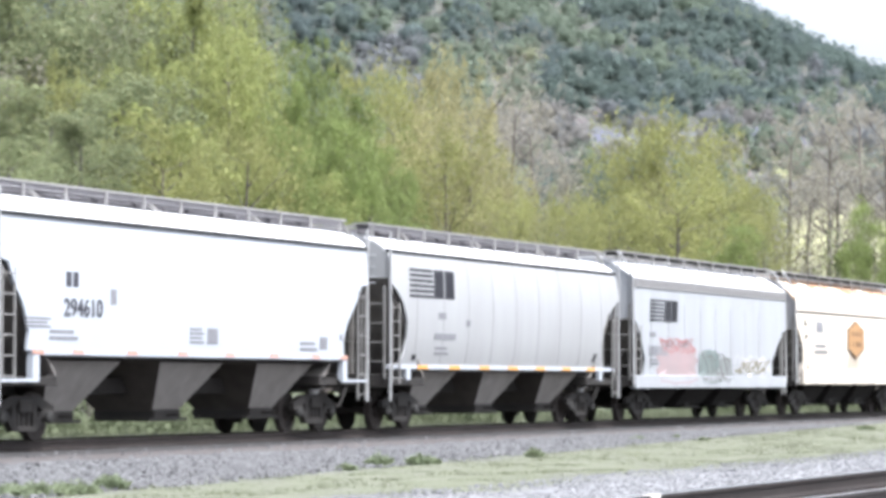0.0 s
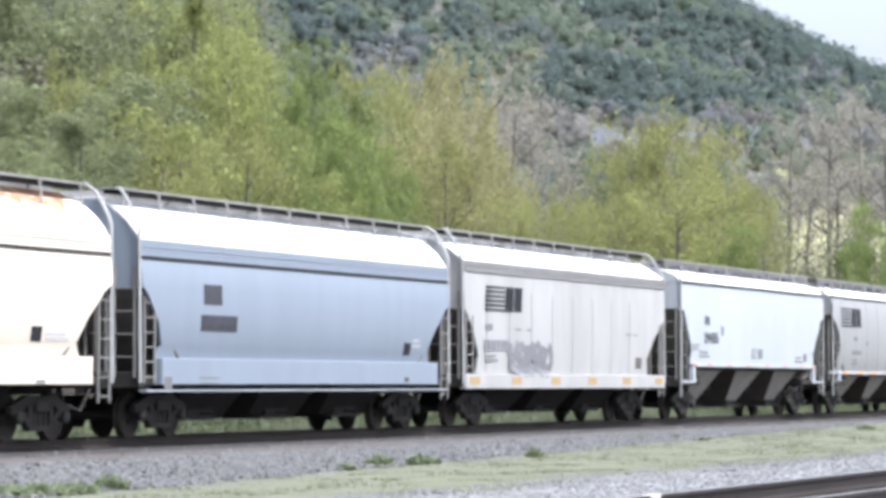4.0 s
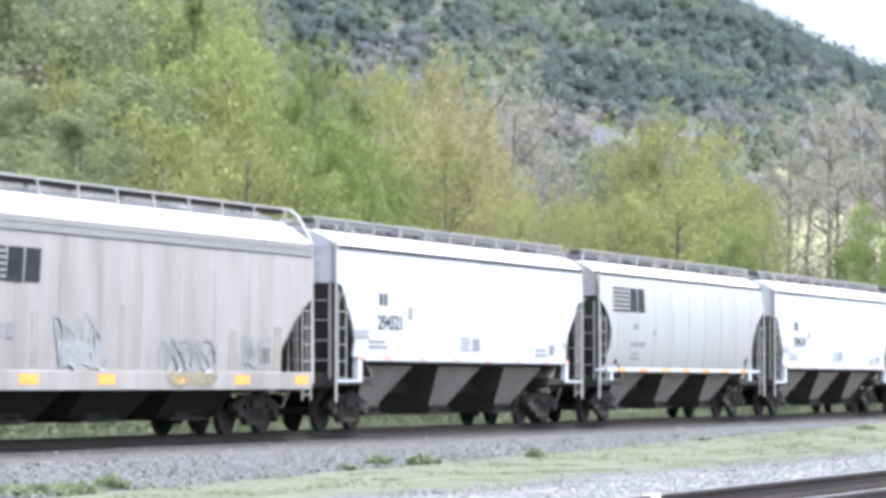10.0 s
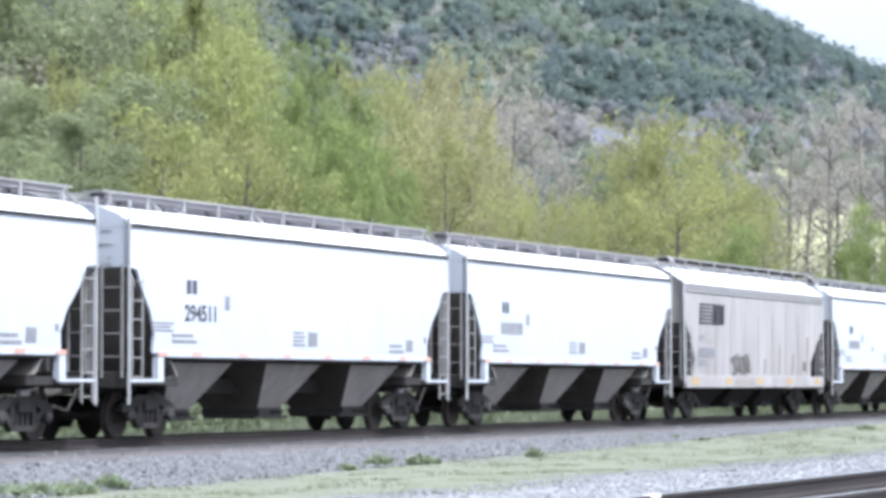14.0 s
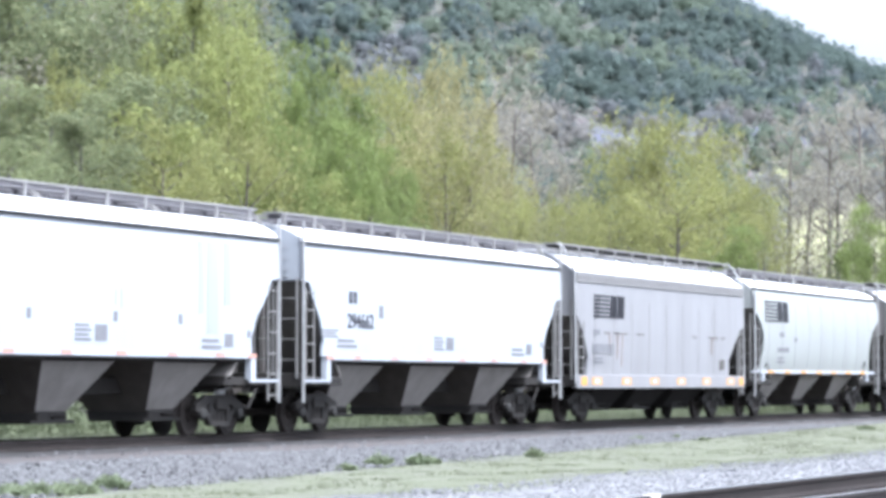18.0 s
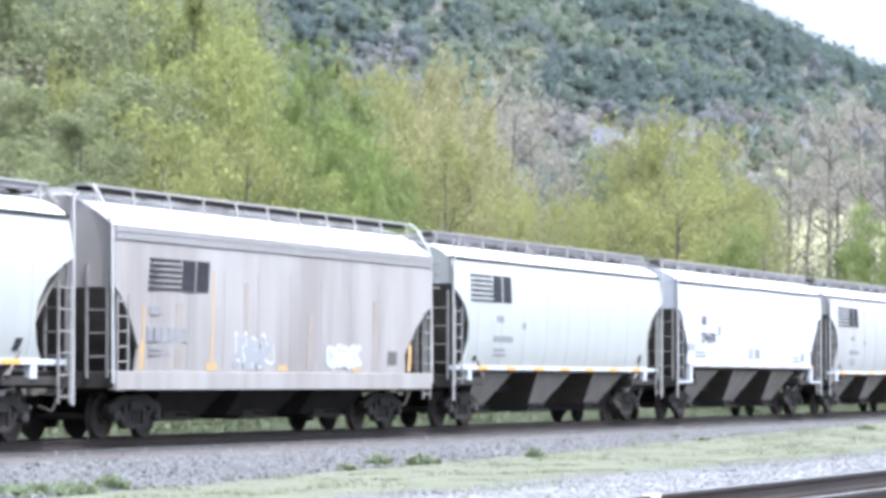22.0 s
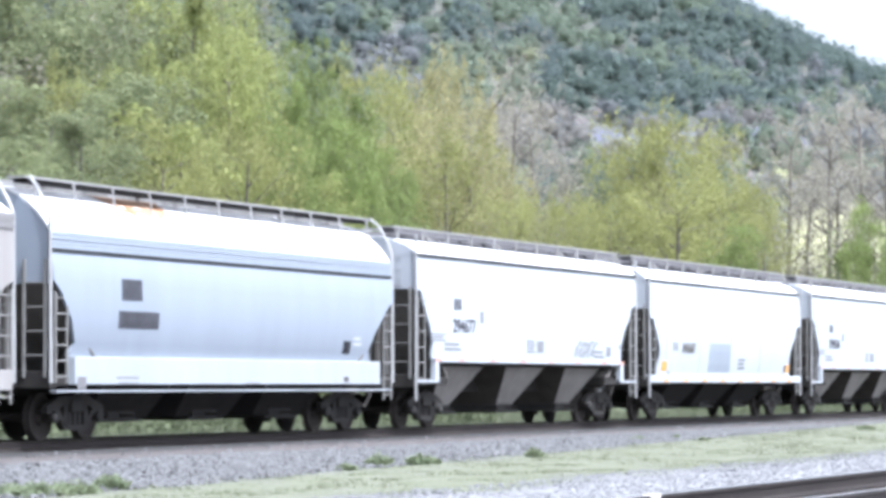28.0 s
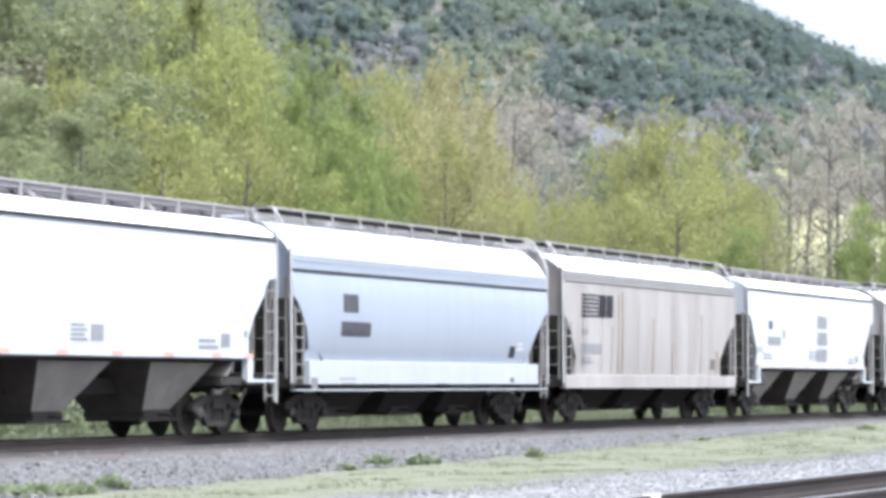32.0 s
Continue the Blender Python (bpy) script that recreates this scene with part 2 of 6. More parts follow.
M_MIDSEAM = mat("grey_painted_seam", (0.238, 0.237, 0.240), (0.212, 0.210, 0.210), 5.0, 1.0, 0.7, 0.6)
M_SEAM = mat("weld_seam", (0.195, 0.186, 0.182), (0.162, 0.152, 0.147), 5.0, 1.0, 0.7, 0.6)
M_HATCH = mat("grey_hatch_paint", (0.170, 0.164, 0.174), (0.110, 0.105, 0.112), 5.0, 1.0, 0.7, 0.6)
M_MEADOW = mat("dry_meadow_grass", (0.320, 0.310, 0.175), (0.255, 0.262, 0.145), 0.3, 0.06, 0.8, 0.95, world_space=True)
M_HILL = mat("hill_leaf_litter", (0.100, 0.100, 0.088), (0.075, 0.078, 0.070), 1.2, 0.05, 0.9, 0.95, world_space=True)


def ground_material():
    """One sheet: ballast beside both tracks, a grassy strip between them, grass beyond, with ragged borders along y."""
    m = bpy.data.materials.new("ground_soil")
    m.use_nodes = True
    n, l = m.node_tree.nodes, m.node_tree.links
    pos = n.new("ShaderNodeNewGeometry")
    sep = n.new("ShaderNodeSeparateXYZ")
    l.new(pos.outputs["Position"], sep.inputs[0])

    def noise_tex(scale, detail=6):
        t = n.new("ShaderNodeTexNoise")
        t.inputs["Scale"].default_value, t.inputs["Detail"].default_value = scale, detail
        l.new(pos.outputs["Position"], t.inputs["Vector"])
        return t.outputs["Fac"]

    def calc(op, a, b, c=None):
        k = n.new("ShaderNodeMath")
        k.operation = op
        for i, v in enumerate((a, b, c)):
            if v is None:
                continue
            if isinstance(v, (int, float)):
                k.inputs[i].default_value = v
            else:
                l.new(v, k.inputs[i])
        return k.outputs[0]

    def blend(f, a, b):
        x = n.new("ShaderNodeMix")
        x.data_type = "RGBA"
        for key, v in (("Factor", f), ("A", a), ("B", b)):
            if isinstance(v, tuple):
                x.inputs[key].default_value = (*v, 1)
            else:
                l.new(v, x.inputs[key])
        return x.outputs["Result"]

    def ramp(v, lo, hi):
        r = n.new("ShaderNodeMapRange")
        r.inputs["From Min"].default_value, r.inputs["From Max"].default_value = lo, hi
        l.new(v, r.inputs["Value"])
        return r.outputs["Result"]

    edge = calc("MULTIPLY_ADD", noise_tex(0.45), 3.2, calc("MULTIPLY_ADD", noise_tex(2.5), 1.2, -2.2))
    y = calc("ADD", sep.outputs["Y"], edge)
    far_edge = calc("MULTIPLY_ADD", sep.outputs["X"], -0.105, y)  # the strip widens away from the camera
    grass = calc("MULTIPLY", ramp(y, 13.6, 14.8), ramp(far_edge, 15.3, 13.9))
    grass = calc("MAXIMUM", grass, ramp(y, 33.0, 34.5))
    patch = ramp(noise_tex(1.3), 0.40, 0.62)
    stones = blend(noise_tex(16.0), (0.052, 0.051, 0.053), (0.122, 0.120, 0.125))
    stones = blend(ramp(noise_tex(0.8), 0.45, 0.7), stones, (0.098, 0.096, 0.096))
    stones = blend(ramp(sep.outputs["Y"], 15.0, 13.0), stones, blend(noise_tex(16.0), (0.138, 0.138, 0.144), (0.212, 0.212, 0.222)))
    turf = blend(noise_tex(3.0), (0.086, 0.097, 0.054), (0.114, 0.119, 0.076))
    turf = blend(calc("MULTIPLY", patch, 0.45), turf, (0.155, 0.152, 0.133))
    # near-black band along the track: shade under the train put into the soil colour
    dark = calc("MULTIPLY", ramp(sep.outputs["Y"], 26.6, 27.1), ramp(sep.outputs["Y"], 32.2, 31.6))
    turf = blend(ramp(y, 33.0, 34.5), turf, blend(noise_tex(1.2), (0.085, 0.096, 0.060), (0.120, 0.130, 0.084)))
    col = blend(grass, stones, turf)
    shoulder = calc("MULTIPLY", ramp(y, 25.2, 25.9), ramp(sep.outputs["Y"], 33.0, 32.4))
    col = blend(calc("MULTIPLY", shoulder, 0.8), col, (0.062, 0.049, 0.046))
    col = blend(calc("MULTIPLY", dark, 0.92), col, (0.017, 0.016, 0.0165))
    p = n["Principled BSDF"]
    l.new(col, p.inputs["Base Color"])
    p.inputs["Roughness"].default_value = 0.95
    bp = n.new("ShaderNodeBump")
    bp.inputs["Strength"].default_value, bp.inputs["Distance"].default_value = 0.8, 0.05
    l.new(noise_tex(14.0), bp.inputs["Height"])
    l.new(bp.outputs["Normal"], p.inputs["Normal"])
    return m


M_GROUND = ground_material()


# ---- mesh helpers ----
def mesh_from(name, verts, faces, mats, indices=None, smooth=False):
    me = bpy.data.meshes.new(name)
    me.from_pydata([tuple(v) for v in verts], [], faces)
    for m in (mats if isinstance(mats, (list, tuple)) else [mats]):
        me.materials.append(m)
    if indices is not None:
        me.polygons.foreach_set("material_index", indices)
    if smooth:
        me.polygons.foreach_set("use_smooth", [True] * len(me.polygons))
    me.update()
    return me


def triangles(name, verts, faces, mats, indices):
    """A mesh straight from arrays, for what has very many small faces."""
    me = bpy.data.meshes.new(name)
    me.vertices.add(len(verts))
    me.vertices.foreach_set("co", np.asarray(verts, dtype=np.float32).ravel())
    me.loops.add(3 * len(faces))
    me.loops.foreach_set("vertex_index", np.asarray(faces, dtype=np.int32).ravel())
    me.polygons.add(len(faces))
    me.polygons.foreach_set("loop_start", np.arange(0, 3 * len(faces), 3, dtype=np.int32))
    for m in mats:
        me.materials.append(m)
    me.polygons.foreach_set("material_index", np.asarray(indices, dtype=np.int32))
    me.polygons.foreach_set("use_smooth", np.ones(len(faces), dtype=bool))
    me.update(calc_edges=True)
    return me


def part(name, bm, material, parent, label=""):
    """Links a bmesh (or a finished mesh) as one mesh object under a thing or a part."""
    if isinstance(bm, bpy.types.Mesh):
        me = bm
    else:
        me = bpy.data.meshes.new(name)
        bm.normal_update()
        bm.to_mesh(me)
        bm.free()
        me.materials.append(material)
    ob = new(name, me)
    ob.parent = parent
    if label:
        ob["label"] = label
    return ob


def box(bm, x0, x1, y0, y1, z0, z1, bevel=0.0):
    vs = [bm.verts.new((x, y, z)) for x in (x0, x1) for y in (y0, y1) for z in (z0, z1)]
    fs = [bm.faces.new([vs[i] for i in q]) for q in ((0, 1, 3, 2), (4, 6, 7, 5), (0, 4, 5, 1), (2, 3, 7, 6), (0, 2, 6, 4), (1, 5, 7, 3))]
    if bevel:
        es = {e for f in fs for e in f.edges}
        bmesh.ops.bevel(bm, geom=list(es), offset=bevel, segments=1, affect="EDGES")
    return bm


def boxes(*dims, bevel=0.0):
    bm = bmesh.new()
    for d in dims:
        box(bm, *d, bevel=bevel)
    return bm


def prism(bm, outline, y0, y1):
    """Extrudes an outline in x and z between two y planes."""
    a = [bm.verts.new((x, y0, z)) for x, z in outline]
    b = [bm.verts.new((x, y1, z)) for x, z in outline]
    k = len(outline)
    bm.faces.new(a)
    bm.faces.new(b[::-1])
    for i in range(k):
        bm.faces.new((a[i], b[i], b[(i + 1) % k], a[(i + 1) % k]))
    return bm


def rod(bm, a, b, r, sides=6):
    a, b = Vector(a), Vector(b)
    q = (b - a).to_track_quat("Z", "Y")
    rings = [[bm.verts.new(p + q @ Vector((r * math.cos(2 * math.pi * i / sides), r * math.sin(2 * math.pi * i / sides), 0))) for i in range(sides)] for p in (a, b)]
    for i in range(sides):
        j = (i + 1) % sides
        bm.faces.new((rings[0][i], rings[0][j], rings[1][j], rings[1][i]))
    bm.faces.new(rings[0][::-1])
    bm.faces.new(rings[1])
    return bm


def disc(bm, rings, cx=0.0, cz=0.0, sides=20):
    """A turned shape round the y axis: rings of (radius, y)."""
    loops = [[bm.verts.new((cx + r * math.cos(2 * math.pi * i / sides), y, cz + r * math.sin(2 * math.pi * i / sides))) for i in range(sides)] for r, y in rings]
    for a, b in zip(loops, loops[1:]):
        for i in range(sides):
            j = (i + 1) % sides
            bm.faces.new((a[i], a[j], b[j], b[i]))
    bm.faces.new(loops[0][::-1])
    bm.faces.new(loops[-1])
    return bm


def polar(bearing, dist, z=0.0):
    return Vector((dist * math.cos(radians(bearing)), dist * math.sin(radians(bearing)), z))


# ---- ground ----
def ground_height(x, y):
    h = 0.0
    d = abs(y - TRACK_Y)
    h += 0.07 * max(0.0, min(1.0, (4.2 - d) / 2.2))
    d = abs(y - SIDING_Y)
    h += 0.16 * max(0.0, min(1.0, (3.4 - d) / 1.8))
    if -5 < x < 320 and 2 < y < 70:
        h += 0.05 * noise.noise((x * 0.5, y * 0.5, 0)) * (1 if 13 < y < 21 or y > 34 else 0.3)
    return h


def build_ground():
    xs = sorted({-3000, -800, -200, -60, *[i * 1.5 for i in range(-20, 100)], *range(150, 340, 10), *range(340, 900, 60), 1200, 2000, 3200, 4500})
    ys = sorted({-3000, -800, -200, -50, -10, *[i * 0.5 for i in range(0, 80)], *range(40, 80, 3), 100, 140, 200, 300, 500, 900, 1600, 3000, 4500})
    verts = [(x, y, ground_height(x, y)) for x in xs for y in ys]
    k = len(ys)
    faces = [(i * k + j, (i + 1) * k + j, (i + 1) * k + j + 1, i * k + j + 1) for i in range(len(xs) - 1) for j in range(k - 1)]
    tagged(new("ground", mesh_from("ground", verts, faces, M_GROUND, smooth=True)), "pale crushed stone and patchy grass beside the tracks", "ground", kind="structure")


build_ground()


RAIL_SHAPE = [(-0.07, 0.0), (0.07, 0.0), (0.07, 0.015), (0.012, 0.04), (0.012, 0.125), (0.036, 0.14), (0.036, 0.175), (-0.036, 0.175), (-0.036, 0.14), (-0.012, 0.125), (-0.012, 0.04), (-0.07, 0.015)]


def rail_mesh(x0, x1):
    k = len(RAIL_SHAPE)
    verts = [(x, y, z) for x in (x0, x1) for y, z in RAIL_SHAPE]
    faces = [(i, (i + 1) % k, k + (i + 1) % k, k + i) for i in range(k)] + [tuple(range(k))[::-1], tuple(range(k, 2 * k))]
    idx = [1 if i == 6 else 0 for i in range(k)] + [0, 0]
    return mesh_from("rail", verts, faces, [M_RAIL, M_RAILTOP], idx)


def build_track(y, rail_z, x0, x1, near0, near1, label):
    track = tagged(new("railway_track"), label, "track", kind="structure")
    track.location = (0, y, rail_z - 0.175)
    for s in (-1, 1):
        r = part("rail", rail_mesh(x0, x1), None, track)
        r.location = (0, s * 0.7525, 0)
    tie = bmesh.new()
    box(tie, -0.115, 0.115, -1.3, 1.3, -0.17, -0.004, bevel=0.012)
    me = bpy.data.meshes.new("tie")
    tie.to_mesh(me)
    tie.free()
    me.materials.append(M_TIE)
    plate = bmesh.new()
    box(plate, -0.1, 0.1, -0.17, 0.17, -0.006, 0.012)
    pm = bpy.data.meshes.new("tie_plate")
    plate.to_mesh(pm)
    plate.free()
    pm.materials.append(M_RAIL)
    rnd = random.Random(5)
    x = near0
    far = bmesh.new()
    while x < near1:
        t = part("tie", me, None, track)
        t.location = (x + rnd.uniform(-0.04, 0.04), rnd.uniform(-0.05, 0.05), rnd.uniform(-0.012, 0.0))
        t.rotation_euler = (0, 0, rnd.uniform(-0.02, 0.02))
        x += 0.53
    while x < x1 - 1:
        box(far, x - 0.115, x + 0.115, -1.3, 1.3, -0.17, -0.004)
        x += 0.53
    if len(far.verts):
        tagged(part("far_ties", far, M_TIE, track), kind="stuff")
    else:
        far.free()
    return track


build_track(TRACK_Y, RAIL_Z, -60, 900, 38, 150, "dark steel rails on creosoted ties in ballast")
siding = build_track(SIDING_Y, 0.35, -60, 500, 12, 75, "brown rusty siding rails on wooden ties")

for x, side in ((26.3, 1), (25.6, -1)):
    joint = part("joint_bar", boxes((-0.14, 0.14, -0.05, 0.05, 0.02, 0.18), bevel=0.01), mat("pale_joint_paint", (0.40, 0.38, 0.36), rough=0.6), siding, "pale rail joint bar")
    joint.location = (x, side * 0.7525, 0)


# ---- the train: covered hopper cars ----
WHEEL_R = 0.457
LIFT = 0.10  # body over the trucks
V0, V1, V2 = 16.761, -0.04157, -0.00015  # speed along -x, slowly falling


def advance(t):
    return V0 * t + V1 * t * t / 2 + V2 * t ** 3 / 3


# half-width over height, and how far the side sheet is cut back at its ends
PROFILE = {
    "flat": [(1.60, 1.565), (1.9, 1.58), (2.6, 1.59), (3.2, 1.59), (3.7, 1.58), (4.06, 1.56)],
    "round": [(1.42, 1.46), (1.7, 1.53), (2.1, 1.58), (2.6, 1.61), (3.1, 1.61), (3.6, 1.57), (3.9, 1.52), (4.09, 1.47)],
    "panel": [(1.24, 1.53), (1.6, 1.555), (2.1, 1.57), (2.6, 1.58), (3.2, 1.575), (3.79, 1.56)],
    "blue": [(1.50, 1.46), (1.8, 1.53), (2.2, 1.585), (2.6, 1.60), (3.0, 1.59), (3.3, 1.56), (3.50, 1.52)],
    "tank": [(1.25, 1.48), (1.6, 1.54), (2.0, 1.58), (2.5, 1.60), (3.1, 1.59), (3.6, 1.56), (4.02, 1.51)],
}
CUT = {
    "flat": [(1.60, 1.04), (1.95, 1.08), (2.4, 0.88), (2.85, 0.50), (3.20, 0.30), (3.25, 0.0), (4.06, 0.0)],
    "round": [(1.42, 0.72), (1.7, 0.92), (2.1, 1.03), (2.5, 0.98), (2.9, 0.72), (3.2, 0.30), (3.35, 0.0), (4.09, 0.0)],
    "panel": [(1.24, 0.95), (1.70, 1.02), (2.3, 0.62), (2.72, 0.20), (2.85, 0.0), (3.79, 0.0)],
    "blue": [(1.50, 0.80), (1.75, 0.95), (2.2, 0.72), (2.75, 0.24), (2.9, 0.0), (3.50, 0.0)],
    "tank": [(1.25, 0.88), (1.8, 1.05), (2.1, 0.98), (2.6, 0.55), (2.9, 0.35), (2.95, 0.0), (4.02, 0.0)],
}
ROOF = {
    "flat": [(1.56, 4.06), (1.50, 4.20), (1.30, 4.34), (0.95, 4.46), (0.50, 4.54)],
    "round": [(1.47, 4.09), (1.38, 4.21), (1.18, 4.34), (0.88, 4.45), (0.50, 4.52)],
    "panel": [(1.57, 4.06), (1.42, 4.17), (1.18, 4.34), (0.85, 4.54), (0.50, 4.69)],
    "blue": [(1.50, 3.84), (1.42, 3.98), (1.22, 4.22), (0.88, 4.50), (0.50, 4.68)],
    "tank": [(1.51, 4.02), (1.42, 4.16), (1.22, 4.30), (0.90, 4.42), (0.50, 4.50)],
}

REAR_CUT = {"flat": 1.28, "round": 1.4, "tank": 1.3, "panel": 1.65, "blue": 1.4}
LADDER_TOP = {"flat": 3.1, "round": 2.9, "tank": 2.7, "panel": 2.7, "blue": 2.7}
END_Z = {"flat": 3.26, "round": 3.46, "tank": 3.2, "panel": 2.85, "blue": 2.85}  # foot of the upright end plate


def lerp_table(table, z):
    if z <= table[0][0]:
        return table[0][1]
    for (a, va), (b, vb) in zip(table, table[1:]):
        if z <= b:
            return va + (vb - va) * (z - a) / (b - a)
    return table[-1][1]


def side_patch(shape, x0, x1, z0, z1, proud=0.008, thick=0.006, skew=0.0):
    """A thin plate that follows the near side of the car: verts of a grid in x and z."""
    zs = [z0] + [z for z, _ in PROFILE[shape] if z0 + 0.02 < z < z1 - 0.02] + [z1]
    rows = []
    for z in zs:
        w = lerp_table(PROFILE[shape], z)
        sk = skew * (z - z0)
        rows.append(((x0 + sk, -w - proud, z), (x1 + sk, -w - proud, z), (x1 + sk, -w + thick, z), (x0 + sk, -w + thick, z)))
    bm = bmesh.new()
    vs = [[bm.verts.new(p) for p in r] for r in rows]
    for a, b in zip(vs, vs[1:]):
        for i in range(4):
            j = (i + 1) % 4
            bm.faces.new((a[i], a[j], b[j], b[i]))
    bm.faces.new(vs[0][::-1])
    bm.faces.new(vs[-1])
    return bm


def patch_group(shape, rects, proud=0.008):
    """Several plates in one mesh (the lines of one painted block)."""
    out = bmesh.new()
    for r in rects:
        b = side_patch(shape, *r[:4], proud=proud, skew=r[4] if len(r) > 4 else 0.0)
        tmp = bpy.data.meshes.new("tmp")
        b.to_mesh(tmp)
        b.free()
        out.from_mesh(tmp)
        bpy.data.meshes.remove(tmp)
    return out


MESHES = {}


def shared(key, build, material):
    if key not in MESHES:
        bm = build()
        me = bpy.data.meshes.new(key[0] if isinstance(key, tuple) else key)
        bm.normal_update()
        bm.to_mesh(me)
        bm.free()
        me.materials.append(material)
        if key[0] in ("side_sheet", "roof", "wheelset"):
            me.polygons.foreach_set("use_smooth", [True] * len(me.polygons))
            me.set_sharp_from_angle(angle=radians(32))
        MESHES[key] = me
    return MESHES[key]


def side_sheet_bm(shape, half, s):
    """The side sheet as a shell 3 cm thick, cut back at its lower ends."""
    zs = sorted({z for z, _ in PROFILE[shape]} | {z for z, _ in CUT[shape]})
    bm = bmesh.new()
    rows = []
    for z in zs:
        w, e = lerp_table(PROFILE[shape], z), lerp_table(CUT[shape], z)
        back = e * REAR_CUT[shape]
        xs, dent = [-(half - e), -(half - 2.6), -half / 3, half / 3, half - 2.6, half - back], {}
        if shape == "panel":  # the sheets are drawn in at each upright seam
            xs = [-(half - e), half - back]
            for i in range(9):
                x = -half + 1.6 + (2 * half - 3.2) * i / 8
                xs += [x - 0.5, x - 0.2, x, x + 0.2, x + 0.5] if i < 8 else []
                dent.update({x - 0.2: 0.012, x: 0.022, x + 0.2: 0.012})
            xs.sort()
        rows.append(([bm.verts.new((x, s * (w - dent.get(x, 0.0) * min(1.0, max(0.0, (zs[-1] - z) / 0.6))), z)) for x in xs], [bm.verts.new((x, s * (w - 0.06), z)) for x in xs]))
    for (o0, i0), (o1, i1) in zip(rows, rows[1:]):
        for k in range(len(o0) - 1):
            q = (o0[k], o0[k + 1], o1[k + 1], o1[k])
            bm.faces.new(q if s < 0 else q[::-1])
            q = (i0[k], i1[k], i1[k + 1], i0[k + 1])
            bm.faces.new(q if s < 0 else q[::-1])
        for k in (0, -1):
            bm.faces.new((o0[k], o1[k], i1[k], i0[k]))
    for o, i in (rows[0], rows[-1]):
        for k in range(len(o) - 1):
            bm.faces.new((o[k], o[k + 1], i[k + 1], i[k]))
    bmesh.ops.recalc_face_normals(bm, faces=bm.faces)
    return bm


def roof_bm(shape, half):
    pts = ROOF[shape]
    full = [(y, z) for y, z in pts] + [(-y, z) for y, z in pts[::-1]]
    bm = bmesh.new()
    a = [bm.verts.new((-half + 0.02, y, z)) for y, z in full]
    b = [bm.verts.new((half - 0.02, y, z)) for y, z in full]
    for i in range(len(full) - 1):
        bm.faces.new((a[i], b[i], b[i + 1], a[i + 1]))
    c = [bm.verts.new((v.co.x, v.co.y * 0.985, v.co.z - 0.03)) for v in a]
    d = [bm.verts.new((v.co.x, v.co.y * 0.985, v.co.z - 0.03)) for v in b]
    for i in range(len(full) - 1):
        bm.faces.new((c[i], c[i + 1], d[i + 1], d[i]))
        bm.faces.new((a[i], a[i + 1], c[i + 1], c[i]))
        bm.faces.new((b[i], d[i], d[i + 1], b[i + 1]))
    bm.faces.new((a[0], c[0], d[0], b[0]))
    bm.faces.new((a[-1], b[-1], d[-1], c[-1]))
    bmesh.ops.recalc_face_normals(bm, faces=bm.faces)
    return bm


def end_plate_bm(shape, half, e):
    """Upright plate that closes the upper end of the body, with the roof's outline."""
    top = ROOF[shape]
    z0 = END_Z[shape]
    prof = [(w - 0.035, z) for z, w in PROFILE[shape] if z > z0 + 0.05]
    w0 = lerp_table(PROFILE[shape], z0) - 0.035
    half_outline = [(w0, z0)] + prof + [(y - 0.03, z - 0.035) for y, z in top]
    outline = half_outline + [(-y, z) for y, z in half_outline[::-1]]
    bm = bmesh.new()
    x0, x1 = e * (half - 0.035), e * (half - 0.005)
    a = [bm.verts.new((x0, y, z)) for y, z in outline]
    b = [bm.verts.new((x1, y, z)) for y, z in outline]
    k = len(outline)
    bm.faces.new(a)
    bm.faces.new(b[::-1])
    for i in range(k):
        bm.faces.new((a[i], b[i], b[(i + 1) % k], a[(i + 1) % k]))
    bmesh.ops.recalc_face_normals(bm, faces=bm.faces)
    return bm


def slope_sheet_bm(shape, half, e):
    """Inclined end sheet under the overhang, from the end plate in to the first bay."""
    z1 = END_Z[shape] - 0.01
    bm = bmesh.new()
    out = [(half - 0.02, z1), (half - 0.07, z1), (half - 2.3, 1.15), (half - 2.2, 1.15)]
    prism(bm, [(e * x, z) for x, z in out], -1.5, 1.5)
    bmesh.ops.recalc_face_normals(bm, faces=bm.faces)
    return bm


def bay_mesh(x, top, z1, y1, side, cross, low=0.52, floor=0.36):
    """One hopper bay: an inverted pyramid over its outlet; its cross sheets carry their shade as a darker colour."""
    a = [(x - top / 2, -y1, z1), (x + top / 2, -y1, z1), (x + top / 2, y1, z1), (x - top / 2, y1, z1)]
    m = [(x - low, -0.60, floor), (x + low, -0.60, floor), (x + low, 0.60, floor), (x - low, 0.60, floor)]
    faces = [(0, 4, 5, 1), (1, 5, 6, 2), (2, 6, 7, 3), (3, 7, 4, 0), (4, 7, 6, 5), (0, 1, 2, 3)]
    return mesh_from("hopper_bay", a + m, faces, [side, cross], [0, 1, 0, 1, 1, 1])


def cross_ridge_bm(x, gap, z1, y1):
    """The inverted trough between two bays, over the centre sill."""
    bm = bmesh.new()
    prism(bm, [(x - gap / 2, z1 - 0.02), (x, z1 + 0.5), (x + gap / 2, z1 - 0.02), (x, z1 + 0.42)], -y1, y1)
    bmesh.ops.recalc_face_normals(bm, faces=bm.faces)
    return bm


